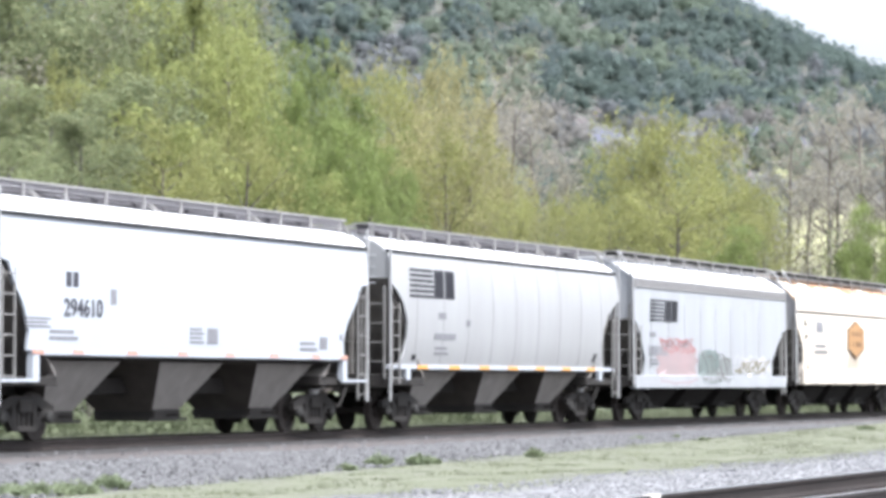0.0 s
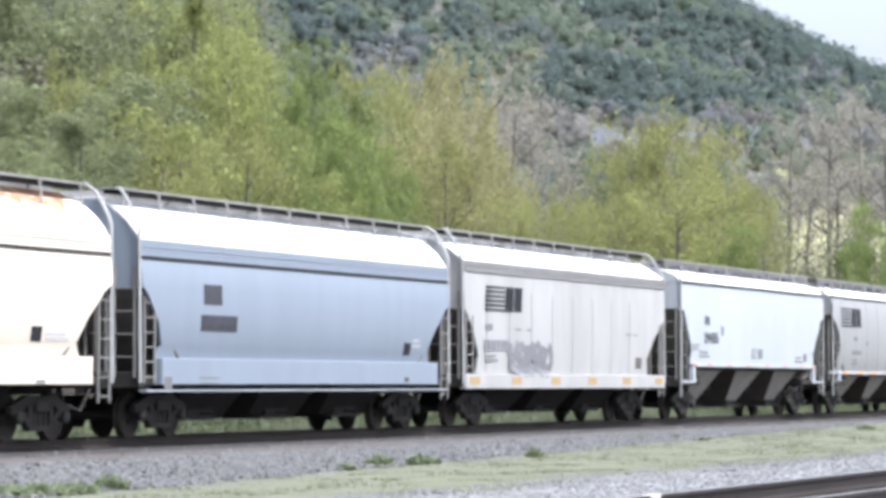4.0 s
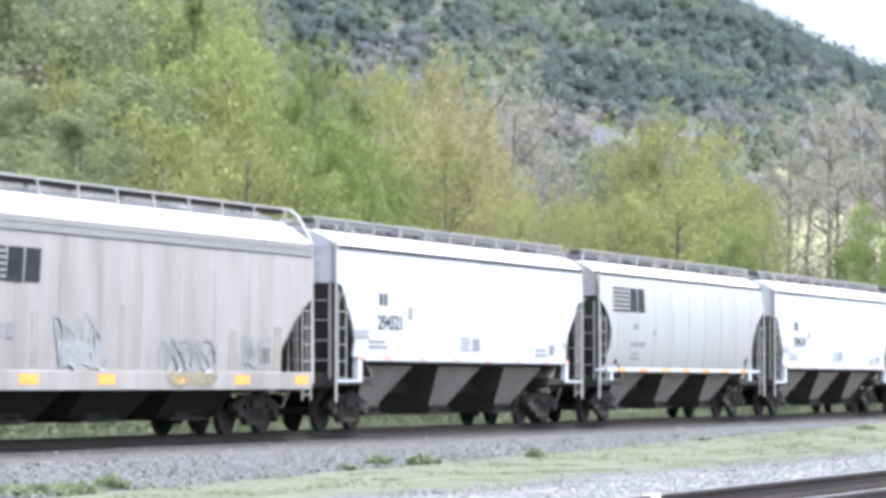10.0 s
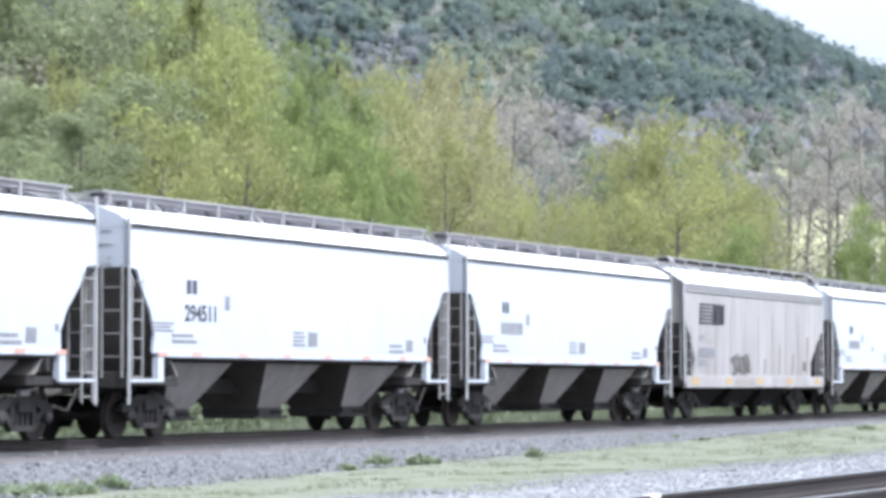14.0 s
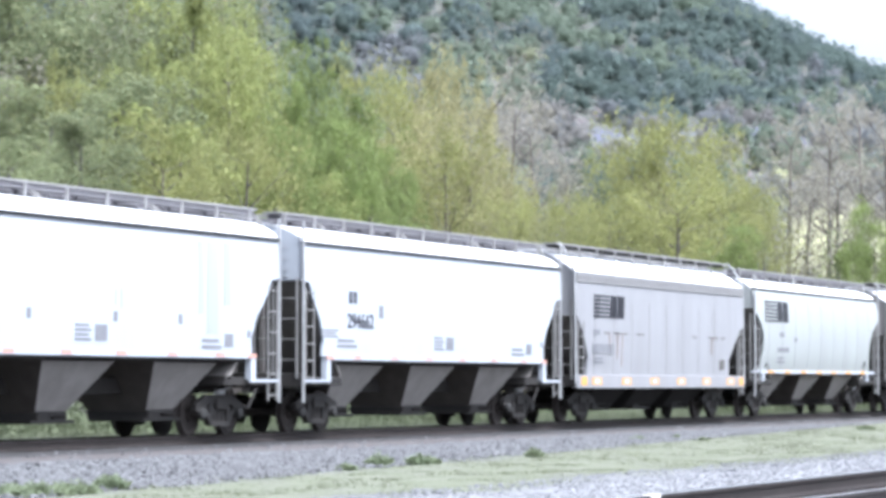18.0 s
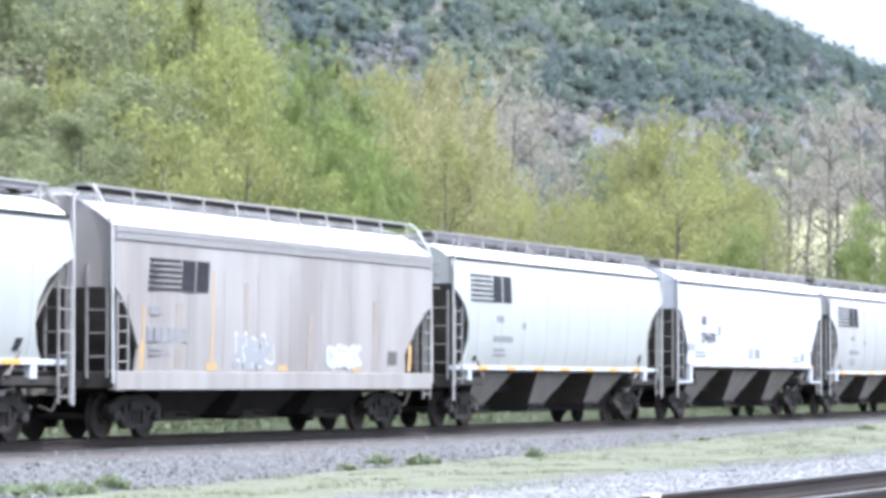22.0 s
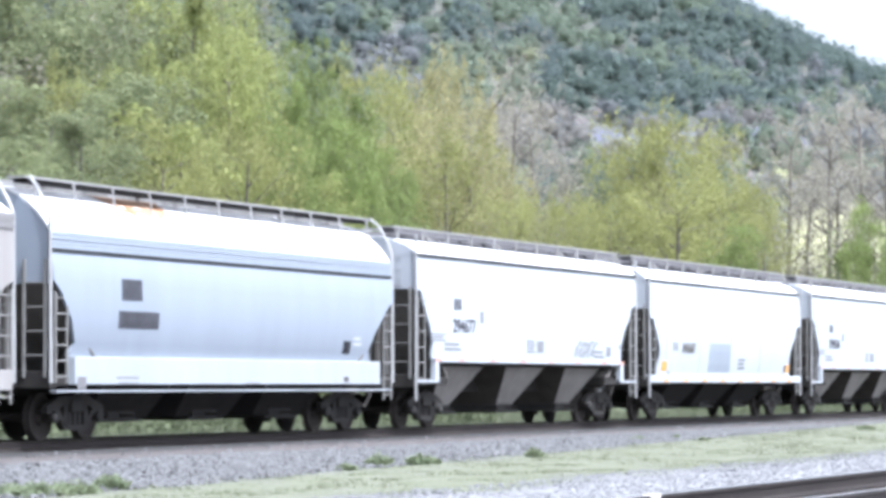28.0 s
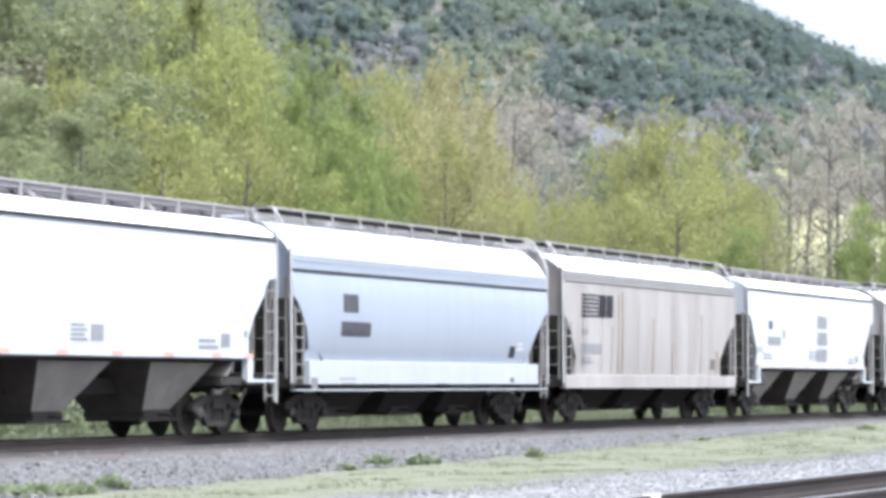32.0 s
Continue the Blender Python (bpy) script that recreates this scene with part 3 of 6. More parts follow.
def gate_bm(x):
    bm = boxes((x - 0.58, x + 0.58, -0.70, 0.70, 0.27, 0.46), (x - 0.70, x + 0.70, -0.62, 0.62, 0.22, 0.29), bevel=0.02)
    rod(bm, (x, -1.0, 0.36), (x, 1.0, 0.36), 0.03)
    box(bm, x - 1.0, x + 0.7, -0.80, -0.73, 0.23, 0.29)
    return bm


def ladder_bm(x0, x1, z0, z1, y, rungs):
    bm = bmesh.new()
    for x in (x0, x1):
        box(bm, x - 0.019, x + 0.019, y - 0.035, y + 0.005, z0, z1)
    for i in range(rungs):
        z = z0 + 0.12 + (z1 - z0 - 0.24) * i / (rungs - 1)
        rod(bm, (x0, y - 0.02, z), (x1, y - 0.02, z), 0.018)
    return bm


def wheelset_bm():
    bm = bmesh.new()
    for s in (-1, 1):
        rings = [(0.10, 0.66), (0.44, 0.68), (0.49, 0.685), (0.485, 0.715), (0.457, 0.725), (0.452, 0.81), (0.40, 0.812), (0.36, 0.78), (0.16, 0.775), (0.13, 0.84)]
        disc(bm, [(r, s * y) for r, y in rings])
    disc(bm, [(0.085, -1.06), (0.085, 1.06)], sides=10)
    bmesh.ops.recalc_face_normals(bm, faces=bm.faces)
    return bm


def side_frame_bm(s):
    """Cast side frame with its window, spring nest and pedestal jaws."""
    bm = bmesh.new()
    y0, y1 = s * 0.93, s * 1.07
    prism(bm, [(-1.12, 0.52), (-1.12, 0.66), (-0.55, 0.86), (0.55, 0.86), (1.12, 0.66), (1.12, 0.52), (0.80, 0.54), (0.45, 0.70), (-0.45, 0.70), (-0.80, 0.54)], y0, y1)
    prism(bm, [(-0.78, 0.56), (-0.62, 0.58), (-0.34, 0.30), (0.34, 0.30), (0.62, 0.58), (0.78, 0.56), (0.42, 0.20), (-0.42, 0.20)], y0, y1)
    for x in (-0.40, 0.40):
        box(bm, x - 0.07, x + 0.07, min(y0, y1), max(y0, y1), 0.28, 0.74)
    for x in (-0.2, 0.0, 0.2):
        rod(bm, (x, s * 1.0, 0.29), (x, s * 1.0, 0.62), 0.07, 8)
    bmesh.ops.recalc_face_normals(bm, faces=bm.faces)
    return bm


def build_truck(parent, x):
    truck = part("truck", shared("truck_bolster", lambda: boxes((-0.24, 0.24, -1.12, 1.12, 0.55, 0.78), (-0.16, 0.16, -0.3, 0.3, 0.78, 0.93), (-0.75, -0.66, -0.95, 0.95, 0.42, 0.52), (0.66, 0.75, -0.95, 0.95, 0.42, 0.52), bevel=0.02), M_BLACK), None, parent, "black cast-steel freight truck with two axles")
    truck.location = (x, 0, 0)
    for s in (-1, 1):
        part("side_frame", shared(("side_frame", s), lambda: side_frame_bm(s), M_BLACK), None, truck)
    sets = []
    for e in (-1, 1):
        w = part("wheelset", shared("wheelset", wheelset_bm, M_WHEEL), None, truck)
        w.location = (e * 0.89, 0, WHEEL_R)
        sets.append(w)
        for s in (-1, 1):
            part("bearing_cap", shared(("bearing_cap", e, s), lambda: disc(bmesh.new(), [(0.12, s * 1.05), (0.12, s * 1.13), (0.07, s * 1.16)], e * 0.89, WHEEL_R, 12), M_BEARING), None, truck, "dark grey bearing cap")
    return truck, sets


WHEELSETS = {-1: [], 1: []}
CARS = []


def logo(car, shape, x, z, dark, k=1.0):
    """The painted emblem: six stripes beside heavy dark slabs."""
    emblem = part("emblem", side_patch(shape, x + k * 1.58, x + k * 2.20, z, z + k * 0.69, skew=0.14), dark, car, "dark painted emblem of stripes and slanted slabs")
    part("emblem_slab", side_patch(shape, x + k * 2.29, x + k * 2.90, z, z + k * 0.69, skew=0.14), dark, emblem)
    for i in range(6):
        zz = z + k * (0.62 - i * 0.125)
        part("stripe", side_patch(shape, x + k * (0.10 - 0.02 * i), x + k * 1.57, zz, zz + k * 0.066), dark, emblem)


def number(car, shape, text, x, z, size, material):
    """A running number in the built-in font, laid on the near side."""
    cu = bpy.data.curves.new("number", "FONT")
    cu.body, cu.size, cu.extrude = text, size, 0.003
    cu.offset = 0.008
    tmp = bpy.data.objects.new("tmp", cu)
    scene.collection.objects.link(tmp)
    me = bpy.data.meshes.new_from_object(tmp.evaluated_get(bpy.context.evaluated_depsgraph_get()))
    bpy.data.objects.remove(tmp)
    me.materials.clear()
    me.materials.append(material)
    ob = part("number", me, None, car, "black running number " + text)
    w = lerp_table(PROFILE[shape], z + size * 0.35)
    ob.location = (x, -w - 0.012, z)
    ob.rotation_euler = (math.pi / 2, 0, 0)
    ob.scale = (1.12, 1, 1)


def bars(car, shape, x, z, w, h, rows, material, label="small illegible painted lines"):
    step = h / rows
    part("marking", patch_group(shape, [(x, x + w * (1 - 0.15 * (i % 2)), z + i * step, z + i * step + step * 0.55) for i in range(rows)]), material, car, label)


def surface(shape, x, z, proud):
    return (x, -lerp_table(PROFILE[shape], z) - proud if z > PROFILE[shape][0][0] else -1.602 - proud, z + LIFT)


def scrawl(car, shape, x0, x1, z0, z1, material, seed, loops=5, width=0.09, label="sprayed illegible scrawl"):
    """One continuous looping paint stroke along the side."""
    rnd = random.Random(seed)
    ph = [rnd.uniform(0, 6.28) for _ in range(4)]
    k = loops * 14
    pts = []
    for i in range(k + 1):
        u = i / k
        a = 2 * math.pi * loops * u
        x = x0 + (x1 - x0) * (0.10 + 0.80 * u + 0.09 * math.sin(a + ph[0]) + 0.03 * math.sin(2.3 * a + ph[1]))
        z = (z0 + z1) / 2 + (z1 - z0) / 2 * (0.80 * math.cos(a + ph[2]) + 0.20 * math.sin(1.7 * a + ph[3]))
        pts.append((x, z))
    verts, faces = [], []
    for i, (x, z) in enumerate(pts):
        (xa, za), (xb, zb) = pts[max(0, i - 1)], pts[min(k, i + 1)]
        d = Vector((xb - xa, zb - za)).normalized() * width / 2
        pr = 0.010 + 0.003 * (i % 3) / 3 + i * 0.00003
        verts += [surface(shape, x - d.y, z + d.x, pr), surface(shape, x + d.y, z - d.x, pr)]
        if i:
            faces.append((2 * i - 2, 2 * i - 1, 2 * i + 1, 2 * i))
    part("graffiti", mesh_from("graffiti", verts, faces, material), None, car, label)


def blob(car, shape, x0, x1, z0, z1, material, seed, label="sprayed colour patch"):
    """A ragged filled patch of paint on the side."""
    rnd = random.Random(seed)
    cx, cz = (x0 + x1) / 2, (z0 + z1) / 2
    verts, faces = [surface(shape, cx, cz, 0.009)], []
    k = 40
    for ring in (0.5, 1.0):
        for i in range(k):
            a = 2 * math.pi * i / k
            c, s = math.cos(a), math.sin(a)
            r = ring / max(abs(c), abs(s)) ** 0.75 * (1 + (rnd.uniform(-0.14, 0.06) if ring == 1 else 0))
            verts.append(surface(shape, cx + r * c * (x1 - x0) / 2, cz + r * s * (z1 - z0) / 2, 0.009))
    for i in range(k):
        j = (i + 1) % k
        faces += [(0, 1 + i, 1 + j), (1 + i, 1 + k + i, 1 + k + j, 1 + j)]
    part("graffiti", mesh_from("graffiti", verts, faces, material), None, car, label)


def streak(car, shape, x, z0, z1, w, material=None):
    ob = part("rust_streak", side_patch(shape, x, x + w, z0, z1, proud=0.009), material or M_RUST, car, "rust streak")
    ob.location.z = LIFT


def roof_rust(car, shape, x0, x1, low, seed, material):
    """A thin ragged rust patch on the near roof slope, running down from the running board."""
    rnd = random.Random(seed)
    table = sorted(ROOF[shape])
    n = max(6, int((x1 - x0) / 0.22))
    verts, faces = [], []
    for i in range(n + 1):
        u = i / n
        x = x0 + (x1 - x0) * u
        edge = 0.52 + (low - 0.52) * min(1.0, 5 * u, 5 * (1 - u)) ** 0.5 * rnd.uniform(0.62, 1.0)
        for k in range(5):
            y = 0.51 + (edge - 0.51) * k / 4
            verts.append((x, -y, lerp_table(table, y) + 0.012 + LIFT))
    for i in range(n):
        for k in range(4):
            a = i * 5 + k
            faces.append((a, a + 1, a + 6, a + 5))
    part("roof_rust", mesh_from("roof_rust", verts, faces, material), None, car, "ragged rust patch under the running board")


def hopper_car(shape, half, paint, roofing, label, sill="raised", hopper=None, braces=False, seams=0, roofwalk=None, strip=None, trim=True, ends=None):
    hopper = hopper or M_HOPPER
    ends = ends or paint
    roofwalk = roofwalk or M_GRATING
    car = tagged(new("hopper_car"), label, "freight car", "train of covered hopper cars")
    key = (shape, half)
    for s in (-1, 1):
        part("side_sheet", shared(("side_sheet", *key, s, paint.name), lambda: side_sheet_bm(shape, half, s), paint), None, car)
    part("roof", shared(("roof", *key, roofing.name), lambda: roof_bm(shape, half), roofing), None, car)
    for e in (-1, 1):
        part("end_plate", shared(("end_plate", *key, e, ends.name), lambda: end_plate_bm(shape, half, e), ends), None, car)
        part("slope_sheet", shared(("slope_sheet", *key, e), lambda: slope_sheet_bm(shape, half, e), M_ENDSTEEL), None, car, "grimy brown end slope sheet")
    # eaves
    z_e = PROFILE[shape][-1][0]
    w_e = PROFILE[shape][-1][1]
    for s in (-1, 1):
        if shape in ("flat", "round", "tank"):
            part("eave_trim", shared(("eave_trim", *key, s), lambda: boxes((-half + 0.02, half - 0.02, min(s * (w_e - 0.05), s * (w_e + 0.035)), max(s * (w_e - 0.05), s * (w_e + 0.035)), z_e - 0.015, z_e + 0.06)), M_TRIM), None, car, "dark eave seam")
        else:
            for i in range(4):
                z = z_e + 0.005 + i * (0.072 if shape == "panel" else 0.085)
                y0, y1 = sorted((s * (w_e + 0.03 - (0.012 if i % 2 else 0.0)), s * (w_e - 0.12)))
                part("eave_rib", shared(("eave_rib", *key, s, i, paint.name), lambda: boxes((-half + 0.01, half - 0.01, y0, y1, z, z + (0.066 if shape == "panel" else 0.078))), M_RIB if shape == "panel" else paint), None, car)
            if shape == "blue":
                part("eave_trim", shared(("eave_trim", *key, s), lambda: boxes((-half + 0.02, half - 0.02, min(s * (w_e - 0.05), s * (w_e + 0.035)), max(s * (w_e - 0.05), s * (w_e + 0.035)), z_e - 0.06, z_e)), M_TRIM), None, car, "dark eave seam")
    # running boards, brackets and hatches on the roof
    zb = 4.86 if braces else 4.77
    for s in (-1, 1):
        y0, y1 = sorted((s * 0.62, s * 1.02))
        part("running_board", shared(("running_board", half, zb, s, roofwalk.name), lambda: boxes((-half - 0.10, half + 0.10, y0, y1, zb - 0.04, zb)), roofwalk), None, car)
        # added strip fills the gap under the board, its shade given as colour
        part("board_edge", shared(("board_edge", half, zb, s), lambda: boxes((-half + 0.1, half - 0.1, *sorted((s * 0.66, s * (0.97 if braces else 0.98))), zb - (0.12 if braces else 0.15), zb - 0.045)), M_VOID if braces else M_HATCH), None, car)
    def bracket():
        if braces:  # the legs splay out on to the roof
            bm = boxes((-0.025, 0.025, -1.02, 1.02, zb - 0.10, zb - 0.04))
            for s in (-1, 1):
                rod(bm, (0, s * 1.0, zb - 0.04), (0, s * 1.06, 4.34), 0.022)
            return bm
        return boxes((-0.025, 0.025, -1.02, -0.97, 4.32, zb - 0.04), (-0.025, 0.025, -1.02, 1.02, zb - 0.10, zb - 0.04), (-0.025, 0.025, 0.97, 1.02, 4.30, zb - 0.04))
    n = 11
    for i in range(n):
        b = part("board_bracket", shared(("board_bracket", zb, roofwalk.name), bracket, roofwalk), None, car)
        b.location = (-half + 0.25 + (2 * half - 0.5) * i / (n - 1), 0, 0)
        if not braces and i % 3 == 1:
            g = part("board_gusset", shared(("board_gusset", zb), lambda: prism(bmesh.new(), [(0.04, zb - 0.05), (0.25, zb - 0.05), (0.85, 4.42), (0.60, 4.42)], -0.96, -0.93), M_LADDER), None, car, "grey sheet gusset under the running board")
            g.location = b.location
    for i in range(4):
        h = part("roof_hatch", shared("roof_hatch", lambda: boxes((-1.85, 1.85, -0.52, 0.52, 4.42, 4.60), (-1.80, 1.80, -0.46, 0.46, 4.60, 4.66), (-0.9, -0.8, -0.58, 0.58, 4.56, 4.69), (0.8, 0.9, -0.58, 0.58, 4.56, 4.69), bevel=0.015), M_HATCH), None, car, "long grey roof loading hatch")
        if braces:
            h.data = shared("pale_hatch", lambda: boxes((-1.85, 1.85, -0.52, 0.52, 4.42, 4.60), (-1.80, 1.80, -0.46, 0.46, 4.60, 4.66), (-0.9, -0.8, -0.58, 0.58, 4.56, 4.69), (0.8, 0.9, -0.58, 0.58, 4.56, 4.69), bevel=0.015), M_GRATING)
        h.location = ((i - 1.5) * (2 * half - 0.7) / 4, 0, 0.17 if braces else 0.0)
    if braces:
        for e in (-1, 1):
            for s in (-1, 1):
                def pipe():
                    bm = bmesh.new()
                    pts = [(half - 0.10, 1.02, 4.85), (half + 0.02, 1.20, 4.70), (half + 0.04, 1.46, 4.25), (half + 0.04, 1.53, 4.05), (half + 0.04, 1.56, 1.0)]
                    for p, q in zip(pts, pts[1:]):
                        rod(bm, (e * p[0], s * p[1], p[2]), (e * q[0], s * q[1], q[2]), 0.035)
                    return bm
                part("end_brace", shared(("end_brace", *key, e, s), pipe, M_STILE), None, car, "bent pipe handrail down the car's end")
    # ends: ladders, posts, platforms
    for e in (-1, 1):
        for s in (-1, 1):
            x0, x1 = sorted((e * (half - 0.10), e * (half - 0.55)))
            part("ladder", shared(("ladder", *key, e, s), lambda: ladder_bm(x0, x1, 0.62 if e * s < 0 else 1.0, LADDER_TOP[shape], s * (1.56) if s < 0 else 1.58, 6), M_LADDER), None, car, "grey steel ladder")
        x0, x1 = sorted((e * (half - 2.4), e * (half - 0.02)))
        part("end_sill", shared(("end_sill", half, e, sill), lambda: boxes((x0, x1, -1.45, 1.45, 0.95, 1.12), (min(e * (half - 0.25), e * half), max(e * (half - 0.25), e * half), -1.52, 1.52, 0.90, 1.22), bevel=0.015), M_BLACK), None, car, "black end sill and platform")
        for y in (-0.55, 0.55):
            part("bulkhead_post", shared(("bulkhead_post", *key, e, y), lambda: boxes((min(e * (half - 0.12), e * (half - 0.02)), max(e * (half - 0.12), e * (half - 0.02)), y - 0.05, y + 0.05, 1.1, 3.0)), M_ENDSTEEL), None, car)
        part("end_ladder", shared(("end_ladder", *key, e), lambda: boxes(*[(min(e * half, e * (half + 0.04)), max(e * half, e * (half + 0.04)), -1.45 if k < 4 else y, -0.95 if k < 4 else y + 0.05, z, z + (0.03 if k < 4 else 2.2)) for k, (z, y) in enumerate(((1.5, 0), (1.95, 0), (2.4, 0), (2.85, 0), (1.1, -1.45), (1.1, -1.0)))]), M_LADDER), None, car)
        if not braces:
            for s in (-1, 1):
                part("corner_post", shared(("corner_post", half, e, s), lambda: boxes((min(e * (half - 0.01), e * (half + 0.04)), max(e * (half - 0.01), e * (half + 0.04)), min(s * 1.555, s * 1.60), max(s * 1.555, s * 1.60), 0.58, 4.55)), M_STILE), None, car, "pale vertical corner post")
        if shape in ("flat", "round"):
            part("end_lettering", shared(("end_lettering", half, e), lambda: boxes(*[(min(e * half, e * (half + 0.01)), max(e * half, e * (half + 0.01)), -1.2, -1.2 + w, z, z + 0.03) for z, w in ((3.98, 0.25), (3.72, 0.55), (3.48, 0.12), (3.34, 0.25))]), M_PALE), None, car, "small illegible painted lines")
        part("coupler", shared(("coupler", half, e), lambda: boxes((min(e * half, e * (half + 0.5)), max(e * half, e * (half + 0.5)), -0.11, 0.11, 0.78, 0.98), (min(e * (half + 0.45), e * (half + 0.72)), max(e * (half + 0.45), e * (half + 0.72)), -0.2, 0.2, 0.74, 1.02), bevel=0.03), M_BROWN), None, car, "rusty knuckle coupler")
        part("brake_hose", shared(("brake_hose", half, e), lambda: rod(rod(bmesh.new(), (e * half, -0.45, 0.9), (e * (half + 0.35), -0.40, 0.45), 0.03), (e * (half + 0.35), -0.40, 0.45), (e * (half + 0.7), -0.3, 0.55), 0.03), M_BLACK), None, car)
    part("brake_housing", shared(("brake_housing", half), lambda: boxes((half + 0.0, half + 0.10, 0.55, 0.85, 2.2, 2.7), bevel=0.02), M_BLACK), None, car)
    # sills
    for s in (-1, 1):
        if sill == "raised":
            z0, z1 = PROFILE[shape][0][0] - 0.09, PROFILE[shape][0][0] + 0.02
            w = PROFILE[shape][0][1]
            def raised():
                bm = bmesh.new()
                xe = half - (1.20 if shape == "flat" else 0.05)
                box(bm, -xe, xe, min(s * (w - 0.10), s * (w + 0.035)), max(s * (w - 0.10), s * (w + 0.035)), z0, z1, bevel=0.01)
                for e in (-1, 1):
                    xa, xb = sorted((e * (half - 1.45), e * (half - 1.20)))
                    if shape == "flat":  # a thin foot runs out under the ladder
                        xc, xd = sorted((e * (half - 1.45), e * (half - 0.06)))
                        box(bm, xc, xd, min(s * (w - 0.03), s * (w + 0.031)), max(s * (w - 0.03), s * (w + 0.031)), 1.02, 1.078)
                    box(bm, xa, xb, min(s * (w - 0.10), s * (w + 0.033)), max(s * (w - 0.10), s * (w + 0.033)), 1.08, z0)
                return bm
            part("side_sill", shared(("side_sill", *key, s, paint.name), raised, paint if shape == "flat" else M_WHITE), None, car)
            # added black strip draws the line of shade just below the sill
            part("sill_angle", shared(("sill_angle", *key, s), lambda: boxes((-half + 1.6, half - 1.6, min(s * (w - 0.22), s * (w - 0.04)), max(s * (w - 0.22), s * (w - 0.04)), z0 - 0.05, z0)), M_BLACK), None, car)
        else:
            part("side_sill", shared(("side_sill", *key, s, paint.name), lambda: boxes((-half + (0.85 if shape == "blue" else 0.06), half - (0.80 if shape == "blue" else 0.06), min(s * 1.40, s * 1.60), max(s * 1.40, s * 1.60), {"blue": 0.97, "tank": 1.02}.get(shape, 0.86), PROFILE[shape][0][0] - 0.004), bevel=0.015), M_WHITE if shape == "tank" else M_PALEBLUE if paint is M_BLUE else paint), None, car)
    # bays under the body
    zt = PROFILE[shape][0][0] - 0.03
    pitch, top, inset = (4.6, 2.9, 1.27) if sill == "raised" else (3.8, 3.3, 1.40)
    for i in (-1, 0, 1):
        x = i * pitch
        k = ("hopper_bay", i, zt, sill, hopper.name)
        if k not in MESHES:
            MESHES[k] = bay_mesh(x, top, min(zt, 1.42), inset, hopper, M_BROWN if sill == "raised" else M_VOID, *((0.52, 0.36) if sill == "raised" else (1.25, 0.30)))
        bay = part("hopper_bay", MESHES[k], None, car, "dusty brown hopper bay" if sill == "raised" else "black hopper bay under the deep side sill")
        part("outlet_gate", shared(("outlet_gate", i, sill), lambda: gate_bm(x), M_BLACK), None, bay)
    for x in (-pitch / 2, pitch / 2):
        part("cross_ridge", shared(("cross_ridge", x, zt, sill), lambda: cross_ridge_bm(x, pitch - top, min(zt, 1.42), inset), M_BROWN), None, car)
    part("centre_sill", shared(("centre_sill", half), lambda: boxes((-half, half, -0.28, 0.28, 0.78, 1.1)), M_BLACK), None, car)
    for e in (-1, 1):
        truck, sets = build_truck(car, e * (half - 1.85))
        for k, w in zip((-1, 1), sets):
            WHEELSETS[k].append(w)
        if e > 0 and sill == "raised":
            part("load_sensor", shared("load_sensor", lambda: rod(boxes((-0.16, 0.16, -1.12, -1.0, 0.86, 0.97), bevel=0.02), (0.1, -1.06, 0.94), (0.55, -1.06, 1.02), 0.03), M_STILE), None, truck, "pale grey sensor box on the truck")
    # vertical weld seams
    for i in range(seams if shape != "panel" else seams - 1):
        x = -half + 1.6 + (2 * half - 3.2) * i / (seams - 1)
        sm = part("panel_seam", shared(("panel_seam", shape, paint.name), lambda: side_patch(shape, -0.014, 0.014, PROFILE[shape][0][0] + 0.05, PROFILE[shape][-1][0] - 0.06, proud=0.004 if shape != "panel" else -0.016, thick=0.006 if shape != "panel" else 0.04), M_SOFTSEAM if paint is M_GREENWHITE or paint is M_WHITE else M_MIDSEAM if shape == "round" else M_SEAM), None, car)
        sm.location = (x, 0, 0)
    for ob in car.children:
        if not ob.name.startswith("truck"):
            ob.location.z += LIFT
    CARS.append(car)
    return car


def strips(car, half, z, h, y, count, material, w=0.45, label="yellow reflective strip"):
    for i in range(count):
        x = -half + (2 * half) * (i + 0.5) / count
        st = part("reflector", shared(("reflector", material.name, w, h, round(y, 3)), lambda: boxes((-w / 2, w / 2, -y - 0.008, -y, -h / 2, h / 2)), material), None, car, label)
        st.location = (x, 0, z)


